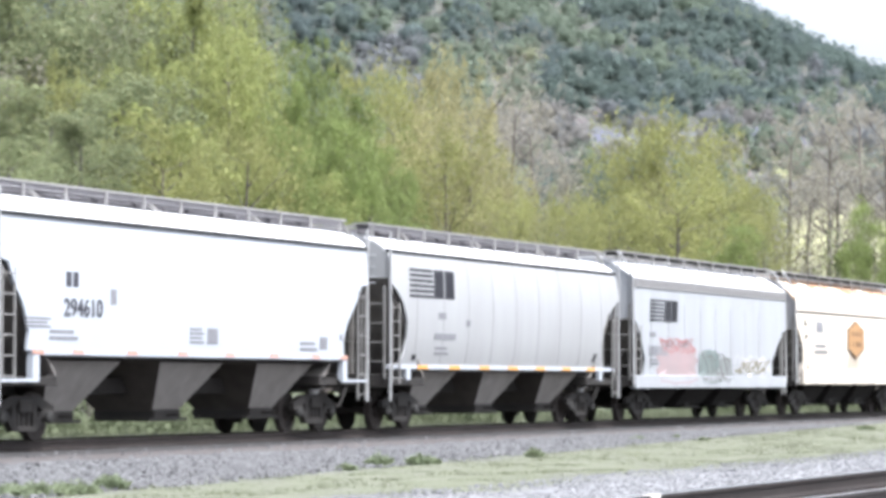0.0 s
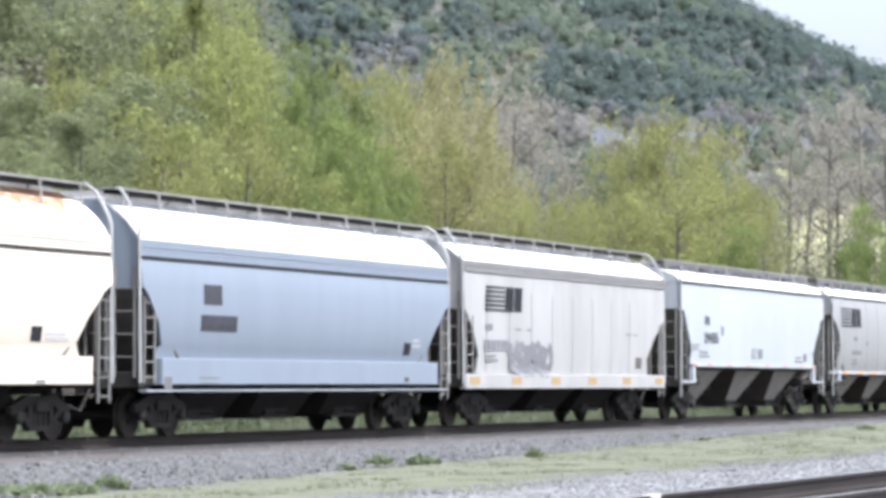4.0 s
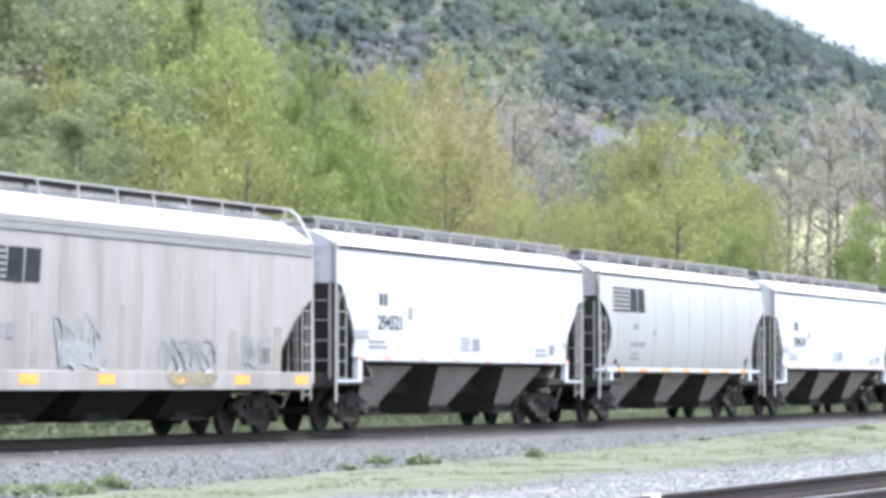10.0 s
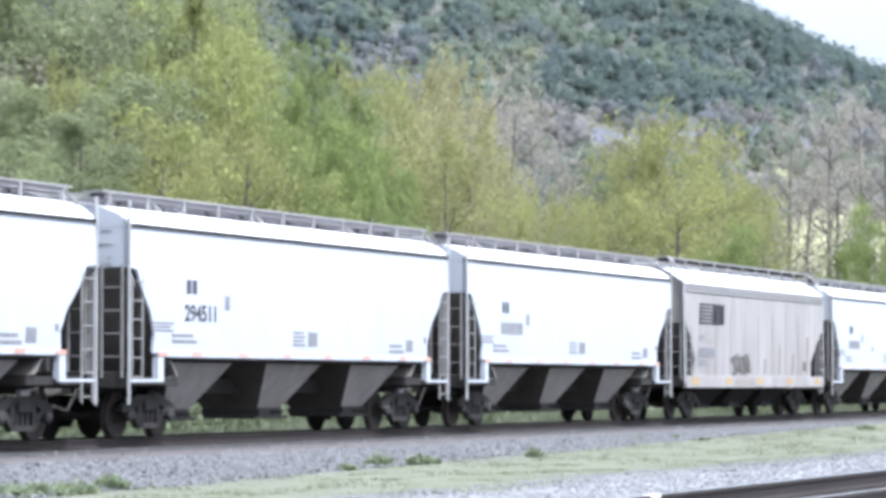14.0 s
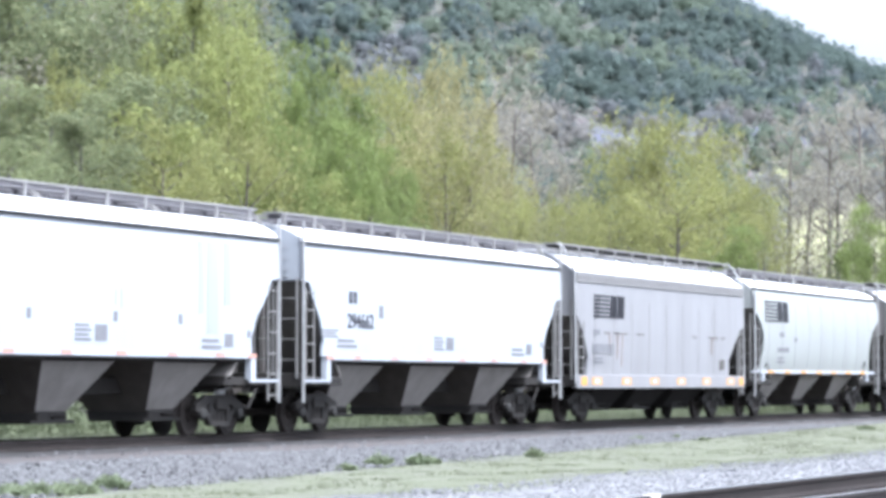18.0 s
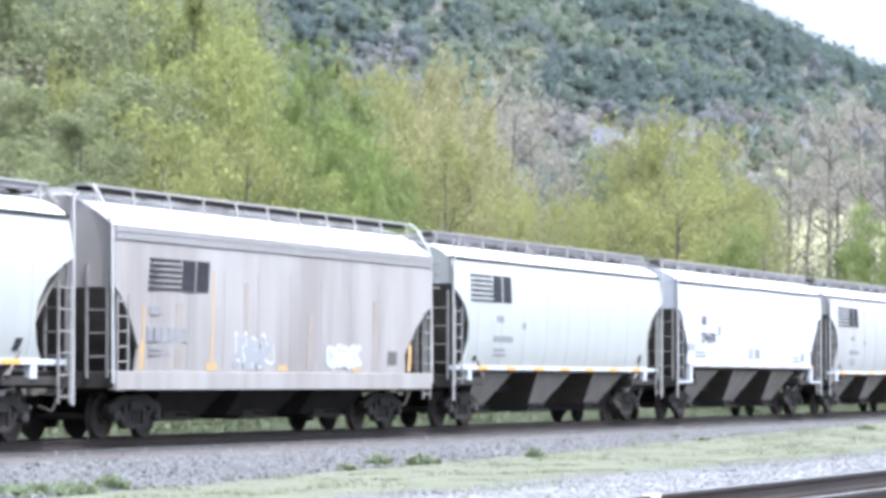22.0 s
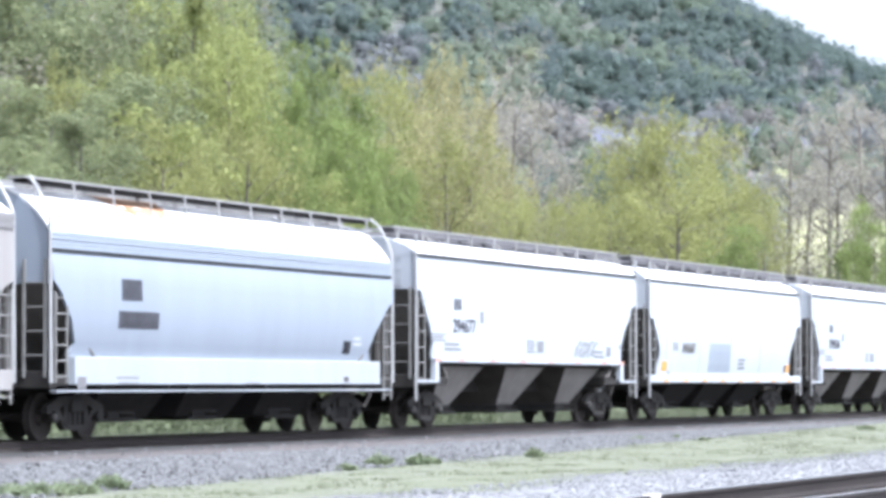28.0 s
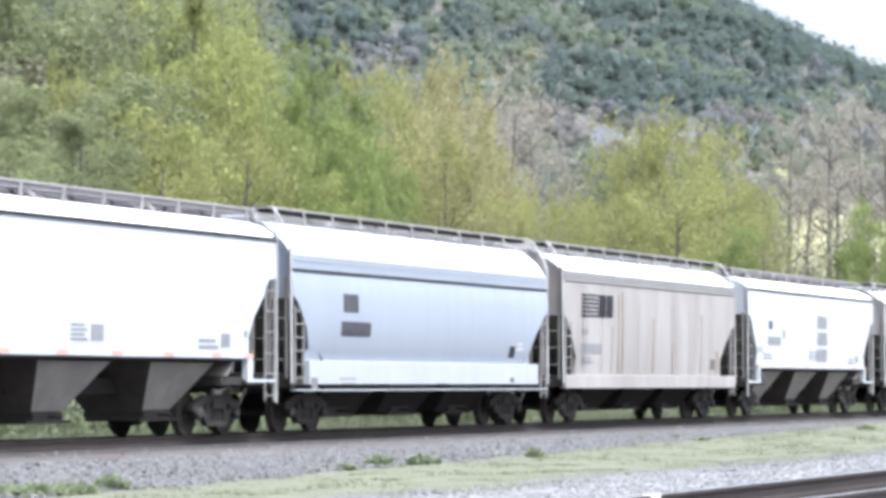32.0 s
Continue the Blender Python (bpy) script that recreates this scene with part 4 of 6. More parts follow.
def white_car(text="", label=None):
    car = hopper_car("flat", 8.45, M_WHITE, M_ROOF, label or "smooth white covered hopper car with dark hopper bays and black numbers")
    for x in (-5.98, -5.71):
        part("reporting_mark", shared(("reporting_mark", x), lambda: side_patch("flat", x, x + 0.20, 2.80, 3.08), M_NUMBER), None, car, "small dark block of a reporting mark")
    if text:
        number(car, "flat", text, -6.08, 2.26, 0.46, M_NUMBER)
    else:
        bars(car, "flat", -6.08, 2.26, 1.6, 0.55, 1, M_FADED, "illegible running number")
    part("marking", shared("mark_a", lambda: side_patch("flat", -4.2, -3.96, 2.50, 2.80), M_FADED), None, car)
    bars(car, "flat", -7.5, 2.02, 0.95, 0.22, 3, M_FADED)
    bars(car, "flat", -6.6, 1.80, 1.1, 0.24, 2, M_FADED)
    bars(car, "flat", -0.75, 1.80, 0.65, 0.36, 4, M_FADED)
    part("marking", shared("mark_b", lambda: side_patch("flat", 0.05, 0.55, 1.80, 2.12), M_FADED), None, car, "small grey panel")
    bars(car, "flat", 4.7, 1.70, 0.9, 0.26, 2, M_FADED)
    part("marking", shared("mark_c", lambda: side_patch("flat", 5.75, 6.15, 1.74, 2.02), M_FADED), None, car, "small dark square mark")
    part("marking", shared("mark_d", lambda: side_patch("flat", 6.85, 7.0, 1.95, 2.1), M_FADED), None, car)
    strips(car, 6.6, 1.585, 0.085, 1.60, 6, M_RED, 0.42, "faded red reflective strip")
    for x in (-7.05, 7.05):
        st = part("reflector", shared(("reflector", M_RED.name, 0.42, 0.085, 1.6), lambda: boxes((-0.21, 0.21, -1.608, -1.60, -0.0425, 0.0425)), M_RED), None, car, "faded red reflective strip")
        st.location = (x, 0, 1.575)
    return car


def round_car(paint=M_GREY, dark=M_MARK, label="pale grey rounded covered hopper car with a dark emblem"):
    car = hopper_car("round", 8.45, paint, M_ROOF, label, seams=9)
    logo(car, "round", -7.35, 3.05, dark)
    bars(car, "round", -5.5, 2.55, 0.5, 0.3, 1, M_FADED)
    bars(car, "round", -5.7, 2.05, 1.4, 0.28, 1, M_FADED, "faded running number")
    bars(car, "round", -5.6, 1.68, 0.9, 0.26, 2, M_FADED)
    bars(car, "round", -3.6, 2.40, 0.25, 0.3, 1, M_FADED)
    part("marking", side_patch("round", -7.0, -6.75, 1.55, 1.68), M_MARK, car, "small dark square mark")
    part("marking", side_patch("round", 6.25, 6.5, 1.58, 1.82, skew=0.5), M_MARK, car, "small dark slanted mark")
    strips(car, 7.3, 1.39, 0.085, 1.50, 7, M_ORANGE, 0.70)
    return car


def panel_car(paint=M_PINKGREY, dark=M_MARK, logo_on=True, orange=6, plates=False, tone=M_ORANGE, label="weathered grey panelled covered hopper car with a dark emblem"):
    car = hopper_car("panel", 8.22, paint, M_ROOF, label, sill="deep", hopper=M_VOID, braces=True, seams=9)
    if logo_on:
        logo(car, "panel", -6.8, 2.84, dark, 0.92)
    bars(car, "panel", -6.75, 2.36, 0.5, 0.26, 1, M_FADED)
    for k in range(6):
        part("number_bar", shared(("number_bar", k), lambda: side_patch("panel", -6.85 + 0.31 * k, -6.62 + 0.31 * k, 1.92, 2.20), M_FADED), None, car)
    bars(car, "panel", -6.75, 1.55, 0.9, 0.22, 2, M_FADED)
    part("marking", side_patch("panel", 5.5, 6.05, 1.42, 1.74), M_SCRAWL, car, "small dark panel")
    if orange:
        if plates:
            strips(car, 7.9, 1.06, 0.20, 1.60, orange, M_ORANGE, 0.80)
            strips(car, 7.9, 1.06, 0.12, 1.608, orange, M_CHALK, 0.40, "white reflector plate")
            for x in (-7.9, 7.55):
                part("reflector", boxes((x, x + 0.45, -1.608, -1.598, 0.94, 1.18)), M_ORANGE, car, "yellow reflective strip")
        else:
            strips(car, 9.1, 1.07, 0.19, 1.60, orange, tone, 0.70)
    return car


def blue_car(label="pale blue-grey covered hopper car with a ribbed eave", paint=M_BLUE):
    car = hopper_car("blue", 8.22, paint, M_ROOF, label, sill="deep", hopper=M_VOID, braces=True)
    bars(car, "blue", -5.5, 2.60, 0.85, 0.75, 1, M_NUMBER, "small black reporting mark")
    bars(car, "blue", -5.6, 2.06, 1.7, 0.60, 1, M_NUMBER, "faded running number")
    part("marking", side_patch("blue", 5.4, 5.8, 1.66, 1.95), M_MARK, car, "small dark square mark")
    bars(car, "blue", 5.9, 1.85, 0.5, 0.25, 2, M_PALE)
    for x, w in ((-5.7, 0.9), (-5.6, 0.8), (0.1, 0.7)):
        part("sill_mark", boxes((x, x + w, -1.607, -1.598, 1.18 if w > 0.8 else 1.08, 1.22 if w > 0.8 else 1.11)), M_FADED, car)
    part("sill_flange", boxes((-8.1, 8.1, -1.612, -1.45, 0.93, 0.966)), M_PALEBLUE, car, "thin pale flange under the sill")
    part("sill_mark", boxes((5.3, 5.55, -1.607, -1.598, 1.12, 1.24)), M_SCRAWL, car, "small dark square mark")
    part("sill_mark", boxes((-7.3, -6.95, -1.607, -1.598, 0.98, 1.22)), M_HATCH, car, "grey valve box on the sill")
    return car


def cream_car():
    car = hopper_car("blue", 8.22, M_CREAM, M_ROOF_RUST, "cream covered hopper car with an orange hexagonal shield and rusty roof", sill="deep", hopper=M_VOID, braces=True, ends=M_LIGHTGREY)
    for i, (x0, x1, low) in enumerate(((-8.0, -5.2, 1.08), (-5.3, -1.0, 1.24), (-1.1, 3.3, 1.30), (3.2, 8.0, 1.24))):
        roof_rust(car, "blue", x0, x1, low, 70 + i, M_ROOFRUST)
    def hexagon(r, y):
        bm = bmesh.new()
        prism(bm, [(-0.15 + r * 1.42 * math.sin(math.pi / 3 * i), 2.60 + 0.70 * r * math.cos(math.pi / 3 * i)) for i in range(6)], -1.605 - y, -1.56)
        bmesh.ops.recalc_face_normals(bm, faces=bm.faces)
        return bm
    part("shield", hexagon(1.0, 0.012), mat("brown_shield_border", (0.15, 0.095, 0.06), rough=0.6), car, "dark brown border of a hexagonal shield")
    part("shield", hexagon(0.90, 0.020), mat("orange_shield", (0.33, 0.195, 0.095), (0.28, 0.165, 0.085), rough=0.6), car, "orange hexagonal shield")
    lines = mat("shield_lines", (0.22, 0.13, 0.075), rough=0.6)
    for z, xs in ((2.72, (-0.85, -0.50, -0.15, 0.20, 0.52)), (2.34, (-0.7, -0.25, 0.0, 0.25, 0.48))):
        for x in xs:
            part("marking", boxes((x, x + 0.22, -1.633, -1.625, z, z + 0.17)), lines, car)
    bars(car, "blue", -5.75, 2.76, 1.0, 0.75, 1, M_FADED)
    bars(car, "blue", -5.9, 2.04, 1.75, 0.42, 2, M_FADED)
    for z, w in ((3.1, 0.28), (2.98, 0.45), (2.58, 0.45), (2.5, 0.22)):
        part("marking", side_patch("blue", -7.35, -7.35 + w, z, z + 0.11), M_SCRAWL, car)
    part("marking", side_patch("blue", 5.1, 5.5, 1.76, 2.04), M_MARK, car)
    bars(car, "blue", 5.65, 1.78, 0.9, 0.2, 2, M_PALE)
    for z0, z1, x0, x1 in ((1.60, 1.615, -7.0, 6.8), (1.505, 1.53, -7.0, 6.8)):
        part("rust_line", side_patch("blue", x0, x1, z0, z1, proud=0.009), M_RUSTLINE, car, "thin rust line along the lower side")
    streak(car, "blue", -0.9, 1.55, 2.02, 1.5, M_CREAMSTAIN)
    for x in (-6.0, -3.4, -0.6, 2.2, 5.2):
        part("sill_mark", boxes((x, x + 0.35, -1.607, -1.598, 1.10, 1.16)), M_FADED, car)
    return car


def tank_car(text):
    car = hopper_car("tank", 8.45, M_WHITE, M_ROOF, "smooth white covered hopper car with a grey painted-over rectangle", sill="deep", hopper=M_VOID, braces=False, seams=5)
    for x in (-6.15, -5.85):
        part("reporting_mark", side_patch("tank", x, x + 0.16, 1.97, 2.24), M_FADED, car, "small dark block of a reporting mark")
    number(car, "tank", text, -5.25, 1.94, 0.42, M_SCRAWL)
    part("painted_patch", side_patch("tank", -2.35, 0.0, 1.34, 2.25, proud=0.006), M_BLUE, car, "grey rectangle painted over old lettering")
    bars(car, "tank", -5.0, 2.5, 1.2, 0.36, 3, M_PALE)
    bars(car, "tank", -5.6, 1.42, 1.2, 0.22, 2, M_PALE)
    bars(car, "tank", 0.9, 1.45, 0.8, 0.4, 3, M_FADED)
    part("marking", side_patch("tank", -7.15, -6.65, 1.36, 1.66), M_ORANGE, car, "orange square mark")
    part("marking", side_patch("tank", 6.75, 7.15, 1.36, 1.62), M_ORANGE, car, "orange square mark")
    part("marking", side_patch("tank", 6.45, 6.7, 1.38, 1.6), M_SCRAWL, car)
    strips(car, 7.9, 1.10, 0.10, 1.60, 8, M_ORANGE, 0.40)
    return car


# the train in order, with the place of each leading end at the start
LEADS = {}
PAINTED = ("emblem", "number", "marking", "reporting_mark", "reflector", "shield", "painted_patch")


def place(car, lead, half):
    """Notes where the car's leading end is at the start, and lifts the marks painted on its body."""
    for ob in car.children:
        if ob.name.split(".")[0] in PAINTED:
            ob.location.z += LIFT
    LEADS[car.name] = lead - 11.03 + half
    return car


def build_train():
    W, R, P, B = 8.45, 8.45, 8.22, 8.22
    place(white_car(), 41.8, W)
    place(white_car("294610"), 60.0, W)
    place(round_car(), 78.3, R)
    c = place(panel_car(orange=0, paint=M_COOLWHITE, label="grey panelled covered hopper car with pink and green spray paint"), 96.7, P)
    blob(c, "panel", -6.1, -2.0, 0.95, 2.15, M_PINK, 1)
    scrawl(c, "panel", -6.2, -1.9, 1.9, 2.35, M_CORAL, 2, 6, 0.06)
    blob(c, "panel", -1.8, 0.4, 1.0, 2.05, M_TEAL, 3)
    blob(c, "panel", 0.3, 1.8, 1.05, 1.85, M_FAINTTEAL, 7)
    scrawl(c, "panel", -1.9, 1.9, 0.95, 2.0, M_SCRAWL, 4, 6, 0.05)
    scrawl(c, "panel", 2.1, 6.6, 1.25, 1.9, M_PALE, 5, 7, 0.10)
    scrawl(c, "panel", 2.2, 6.4, 1.3, 1.8, M_OCHRE, 6, 8, 0.06)
    place(cream_car(), 114.6, P)
    place(blue_car(paint=M_DARKBLUE, label="slate blue-grey covered hopper car with a ribbed eave"), 132.3, B)
    c = place(panel_car(paint=M_PANELWHITE, tone=M_AMBER, label="dull white panelled covered hopper car with a grey scrawl"), 149.8, P)
    scrawl(c, "panel", -5.2, -1.7, 1.22, 2.05, M_FADED, 11, 7, 0.20)
    scrawl(c, "panel", -5.1, -1.8, 1.25, 1.9, M_FADED, 12, 6, 0.10)
    for x, w in ((-4.6, 0.5), (-3.7, 0.3), (4.6, 0.4), (5.3, 0.25)):
        streak(c, "panel", x, 2.37, 2.41, w, M_FADED)
    place(white_car("294505"), 167.9, W)
    place(round_car(), 186.15, R)
    place(white_car("294666"), 204.5, W)
    c = place(panel_car(label="weathered grey panelled covered hopper car with teal and ochre scrawls"), 222.85, P)
    scrawl(c, "panel", -3.7, -1.4, 1.25, 2.3, M_FAINTTEAL, 21, 5, 0.08)
    scrawl(c, "panel", -3.4, -1.6, 1.3, 1.8, M_FAINTBLUE, 27, 6, 0.12)
    scrawl(c, "panel", 0.5, 3.7, 1.02, 1.90, M_FADED, 22, 7, 0.07)
    scrawl(c, "panel", 0.9, 3.4, 0.95, 1.2, M_OCHRE, 23, 6, 0.08)
    scrawl(c, "panel", 4.2, 6.2, 1.3, 2.0, M_FAINTTEAL, 24, 4, 0.06)
    for x, z, w in ((-6.6, 1.9, 0.5), (-4.4, 2.3, 0.25), (-0.9, 2.5, 0.2), (4.0, 2.1, 0.35), (6.2, 2.2, 0.4)):
        streak(c, "panel", x, 1.3, z, w, M_STAIN)
    place(white_car("294521"), 240.6, W)
    place(round_car(), 259.0, R)
    place(white_car("294519"), 277.2, W)
    place(white_car("294511"), 295.5, W)
    place(white_car(), 313.7, W)
    c = place(panel_car(orange=5, tone=M_AMBER, label="weathered grey panelled covered hopper car with a black scrawl"), 332.1, P)
    scrawl(c, "panel", -3.4, -0.8, 1.27, 1.95, M_SCRAWL, 31, 6, 0.10)
    blob(c, "panel", -3.0, -0.6, 0.95, 1.16, M_STAIN, 32, "brown painted-out patch on the sill")
    for x, w, z in ((0.6, 0.3, 1.8), (2.4, 0.2, 2.3), (4.1, 0.25, 2.0), (5.9, 0.35, 2.6)):
        streak(c, "panel", x, 1.3, z, w, M_STAIN)
    c = place(white_car(), 349.8, W)
    for x in (-2.6, 0.8, 3.6):
        part("marking", side_patch("flat", x, x + 0.16, 2.28, 2.48), M_FADED, c)
    for x, w, z in ((4.5, 0.22, 2.4), (4.9, 0.5, 2.0), (5.7, 0.3, 2.6), (1.1, 0.05, 2.45), (0.86, 0.04, 2.5)):
        streak(c, "flat", x, z, 3.9 if w > 0.1 else 2.8, w, M_PALEBLUE)
    place(white_car("294662"), 368.0, W)
    c = place(panel_car(paint=M_LIGHTGREY, plates=True, label="pale grey panelled covered hopper car with rust streaks along its side"), 386.26, P)
    for x, w in ((-5.9, 0.5), (-5.0, 0.3), (-4.6, 0.7), (-2.9, 0.6), (2.6, 0.3), (4.2, 1.0), (5.6, 0.4)):
        for k in range(4):
            streak(c, "panel", x + w * (k * 0.26 + 0.03 * (k % 2)), 2.40 - 0.02 * (k % 2), 2.445 - 0.012 * (k % 3), w * 0.2, M_SCRAWL if k != 2 else M_RUST)
    for x, z in ((-4.7, 1.7), (-4.3, 1.5), (4.6, 1.9), (-5.4, 1.9)):
        streak(c, "panel", x, z, 2.38, 0.05)
    place(round_car(M_GREENWHITE), 404.0, R)
    c = place(panel_car(orange=0, label="grey panelled covered hopper car with white scrawls and rusty edges"), 422.6, P)
    scrawl(c, "panel", -2.9, -0.9, 1.30, 1.95, M_FAINTBLUE, 41, 6, 0.14)
    scrawl(c, "panel", -3.0, -0.8, 1.30, 2.1, M_PALE, 44, 4, 0.06)
    blob(c, "panel", 2.3, 3.5, 1.38, 1.70, M_CHALK, 42, "white sprayed patch")
    scrawl(c, "panel", 1.7, 4.1, 1.32, 1.85, M_CHALK, 43, 7, 0.10)
    for x, z0, z1, w in ((-7.15, 1.26, 1.8, 0.18), (-7.05, 1.8, 2.5, 0.07), (-4.15, 1.26, 1.42, 0.50), (-3.95, 1.42, 1.9, 0.08), (-3.9, 1.9, 3.3, 0.06), (-0.6, 1.26, 1.38, 0.50), (3.4, 1.26, 1.36, 0.50), (6.75, 1.28, 1.9, 0.20)):
        streak(c, "panel", x, z0, z1, w, M_AMBER)
    for x, z, w in ((-5.6, 2.6, 0.3), (-2.4, 3.1, 0.2), (0.9, 2.5, 0.3), (4.6, 2.9, 0.25)):
        streak(c, "panel", x, 1.3, z, w, M_STAIN)
    place(round_car(M_GREENWHITE), 440.5, R)
    place(white_car("294690"), 459.0, W)
    place(round_car(), 477.2, R)
    place(panel_car(logo_on=False, orange=5, tone=M_AMBER, label="weathered plain grey panelled covered hopper car"), 496.0, P)
    c = place(blue_car(label="pale blue-grey covered hopper car with a rust-stained roof"), 513.9, B)
    roof_rust(c, "blue", -4.9, -2.0, 1.26, 81, M_ROOFRUST)
    c = place(white_car("294677"), 531.8, W)
    scrawl(c, "flat", 2.9, 5.0, 1.7, 2.15, M_FAINTBLUE, 51, 5, 0.09)
    place(tank_car("840687"), 550.0, R)
    place(white_car("294506"), 568.4, W)
    place(blue_car(), 586.2, B)
    c = place(panel_car(orange=0, label="brown-stained grey panelled covered hopper car with a dark emblem"), 604.0, P)
    for x, w, z in ((-3.6, 0.25, 3.5), (-3.2, 0.15, 3.6), (-4.2, 0.12, 2.6), (-0.4, 0.2, 2.9), (1.6, 0.3, 2.2), (4.4, 0.25, 3.1), (6.0, 0.4, 2.0)):
        streak(c, "panel", x, 1.3, z, w, M_STAIN)
    c = place(white_car(), 621.9, W)
    for z in (1.72, 2.30, 2.88):
        blob(c, "flat", 0.2, 1.7, z, z + 0.50, M_FADED, int(z * 100), "faded grey painted block")
    place(panel_car(logo_on=False, orange=0, label="dull grey panelled covered hopper car"), 640.8, P)


build_train()


# ---- the wooded hill ----
AXIS = 21.58


def hill_point(depth, left):
    c, s = math.cos(radians(AXIS)), math.sin(radians(AXIS))
    return depth * c - left * s, depth * s + left * c


def hill_height(depth, left):
    ridge = 210.0 + 0.50 * left
    if left > 120:
        ridge = 270.0 + 0.12 * (left - 120)
    ridge = max(20.0, ridge) + 7.0 * noise.noise((left * 0.012, 3.0, 0))
    t = (depth - 520.0) / (1300.0 - 520.0)
    if t <= 0:
        return -2.0
    if t < 1:
        u = 0.35 * t + 0.65 * t * t * (3 - 2 * t)
    else:
        u = max(0.0, 1.0 - 0.5 * (t - 1))
    return -2.0 + ridge * u + 6.0 * noise.noise((depth * 0.008, left * 0.008, 0)) * min(1, t * 3)


def place_outcrop(bearing, elevation, wide, tall, material):
    """Where a line of sight over the woods meets the slope."""
    left_of = math.tan(radians(bearing - AXIS))
    d = 560.0
    while d < 1290 and hill_height(d, left_of * d) + 7.0 < EYE[2] + d * math.tan(radians(elevation)):
        d += 2.0
    return d, left_of * d, wide, tall, material


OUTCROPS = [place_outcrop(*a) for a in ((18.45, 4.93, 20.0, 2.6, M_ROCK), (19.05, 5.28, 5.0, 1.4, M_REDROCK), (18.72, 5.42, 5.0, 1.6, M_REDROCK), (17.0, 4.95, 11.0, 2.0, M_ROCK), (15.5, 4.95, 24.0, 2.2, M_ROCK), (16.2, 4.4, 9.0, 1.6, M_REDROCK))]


def build_outcrops():
    for k, (d, l, wide, tall, material) in enumerate(OUTCROPS):
        nx, ny = 14, 6
        verts = []
        for i in range(nx + 1):
            for j in range(ny + 1):
                u, v = i / nx - 0.5, j / ny
                n2 = noise.noise((u * 6 + k * 3.1, v * 4, 0.5))
                x, y = hill_point(d - 7 * (1 - v) + 1.6 * n2, l + u * wide)
                z = hill_height(d - 7, l + u * wide) + (v * (tall + 2.5) + 1.0 * n2) * (1 - (2 * u) ** 4 * 0.55)
                verts.append((x, y, z))
        faces = [(i * (ny + 1) + j, (i + 1) * (ny + 1) + j, (i + 1) * (ny + 1) + j + 1, i * (ny + 1) + j + 1) for i in range(nx) for j in range(ny)]
        # the back falls into the slope, so that the rock is solid
        back = len(verts)
        for i in range(nx + 1):
            x, y = hill_point(d + 9, l + (i / nx - 0.5) * wide)
            verts.append((x, y, hill_height(d + 9, l) - 1.0))
        faces += [(i * (ny + 1) + ny, (i + 1) * (ny + 1) + ny, back + i + 1, back + i) for i in range(nx)]
        tagged(new("rock_outcrop", mesh_from("rock_outcrop", verts, faces, material)), "bare rock face on the wooded hillside" if material is M_ROCK else "reddish bare earth bank on the wooded hillside", "rock", "bare banks on the hill")


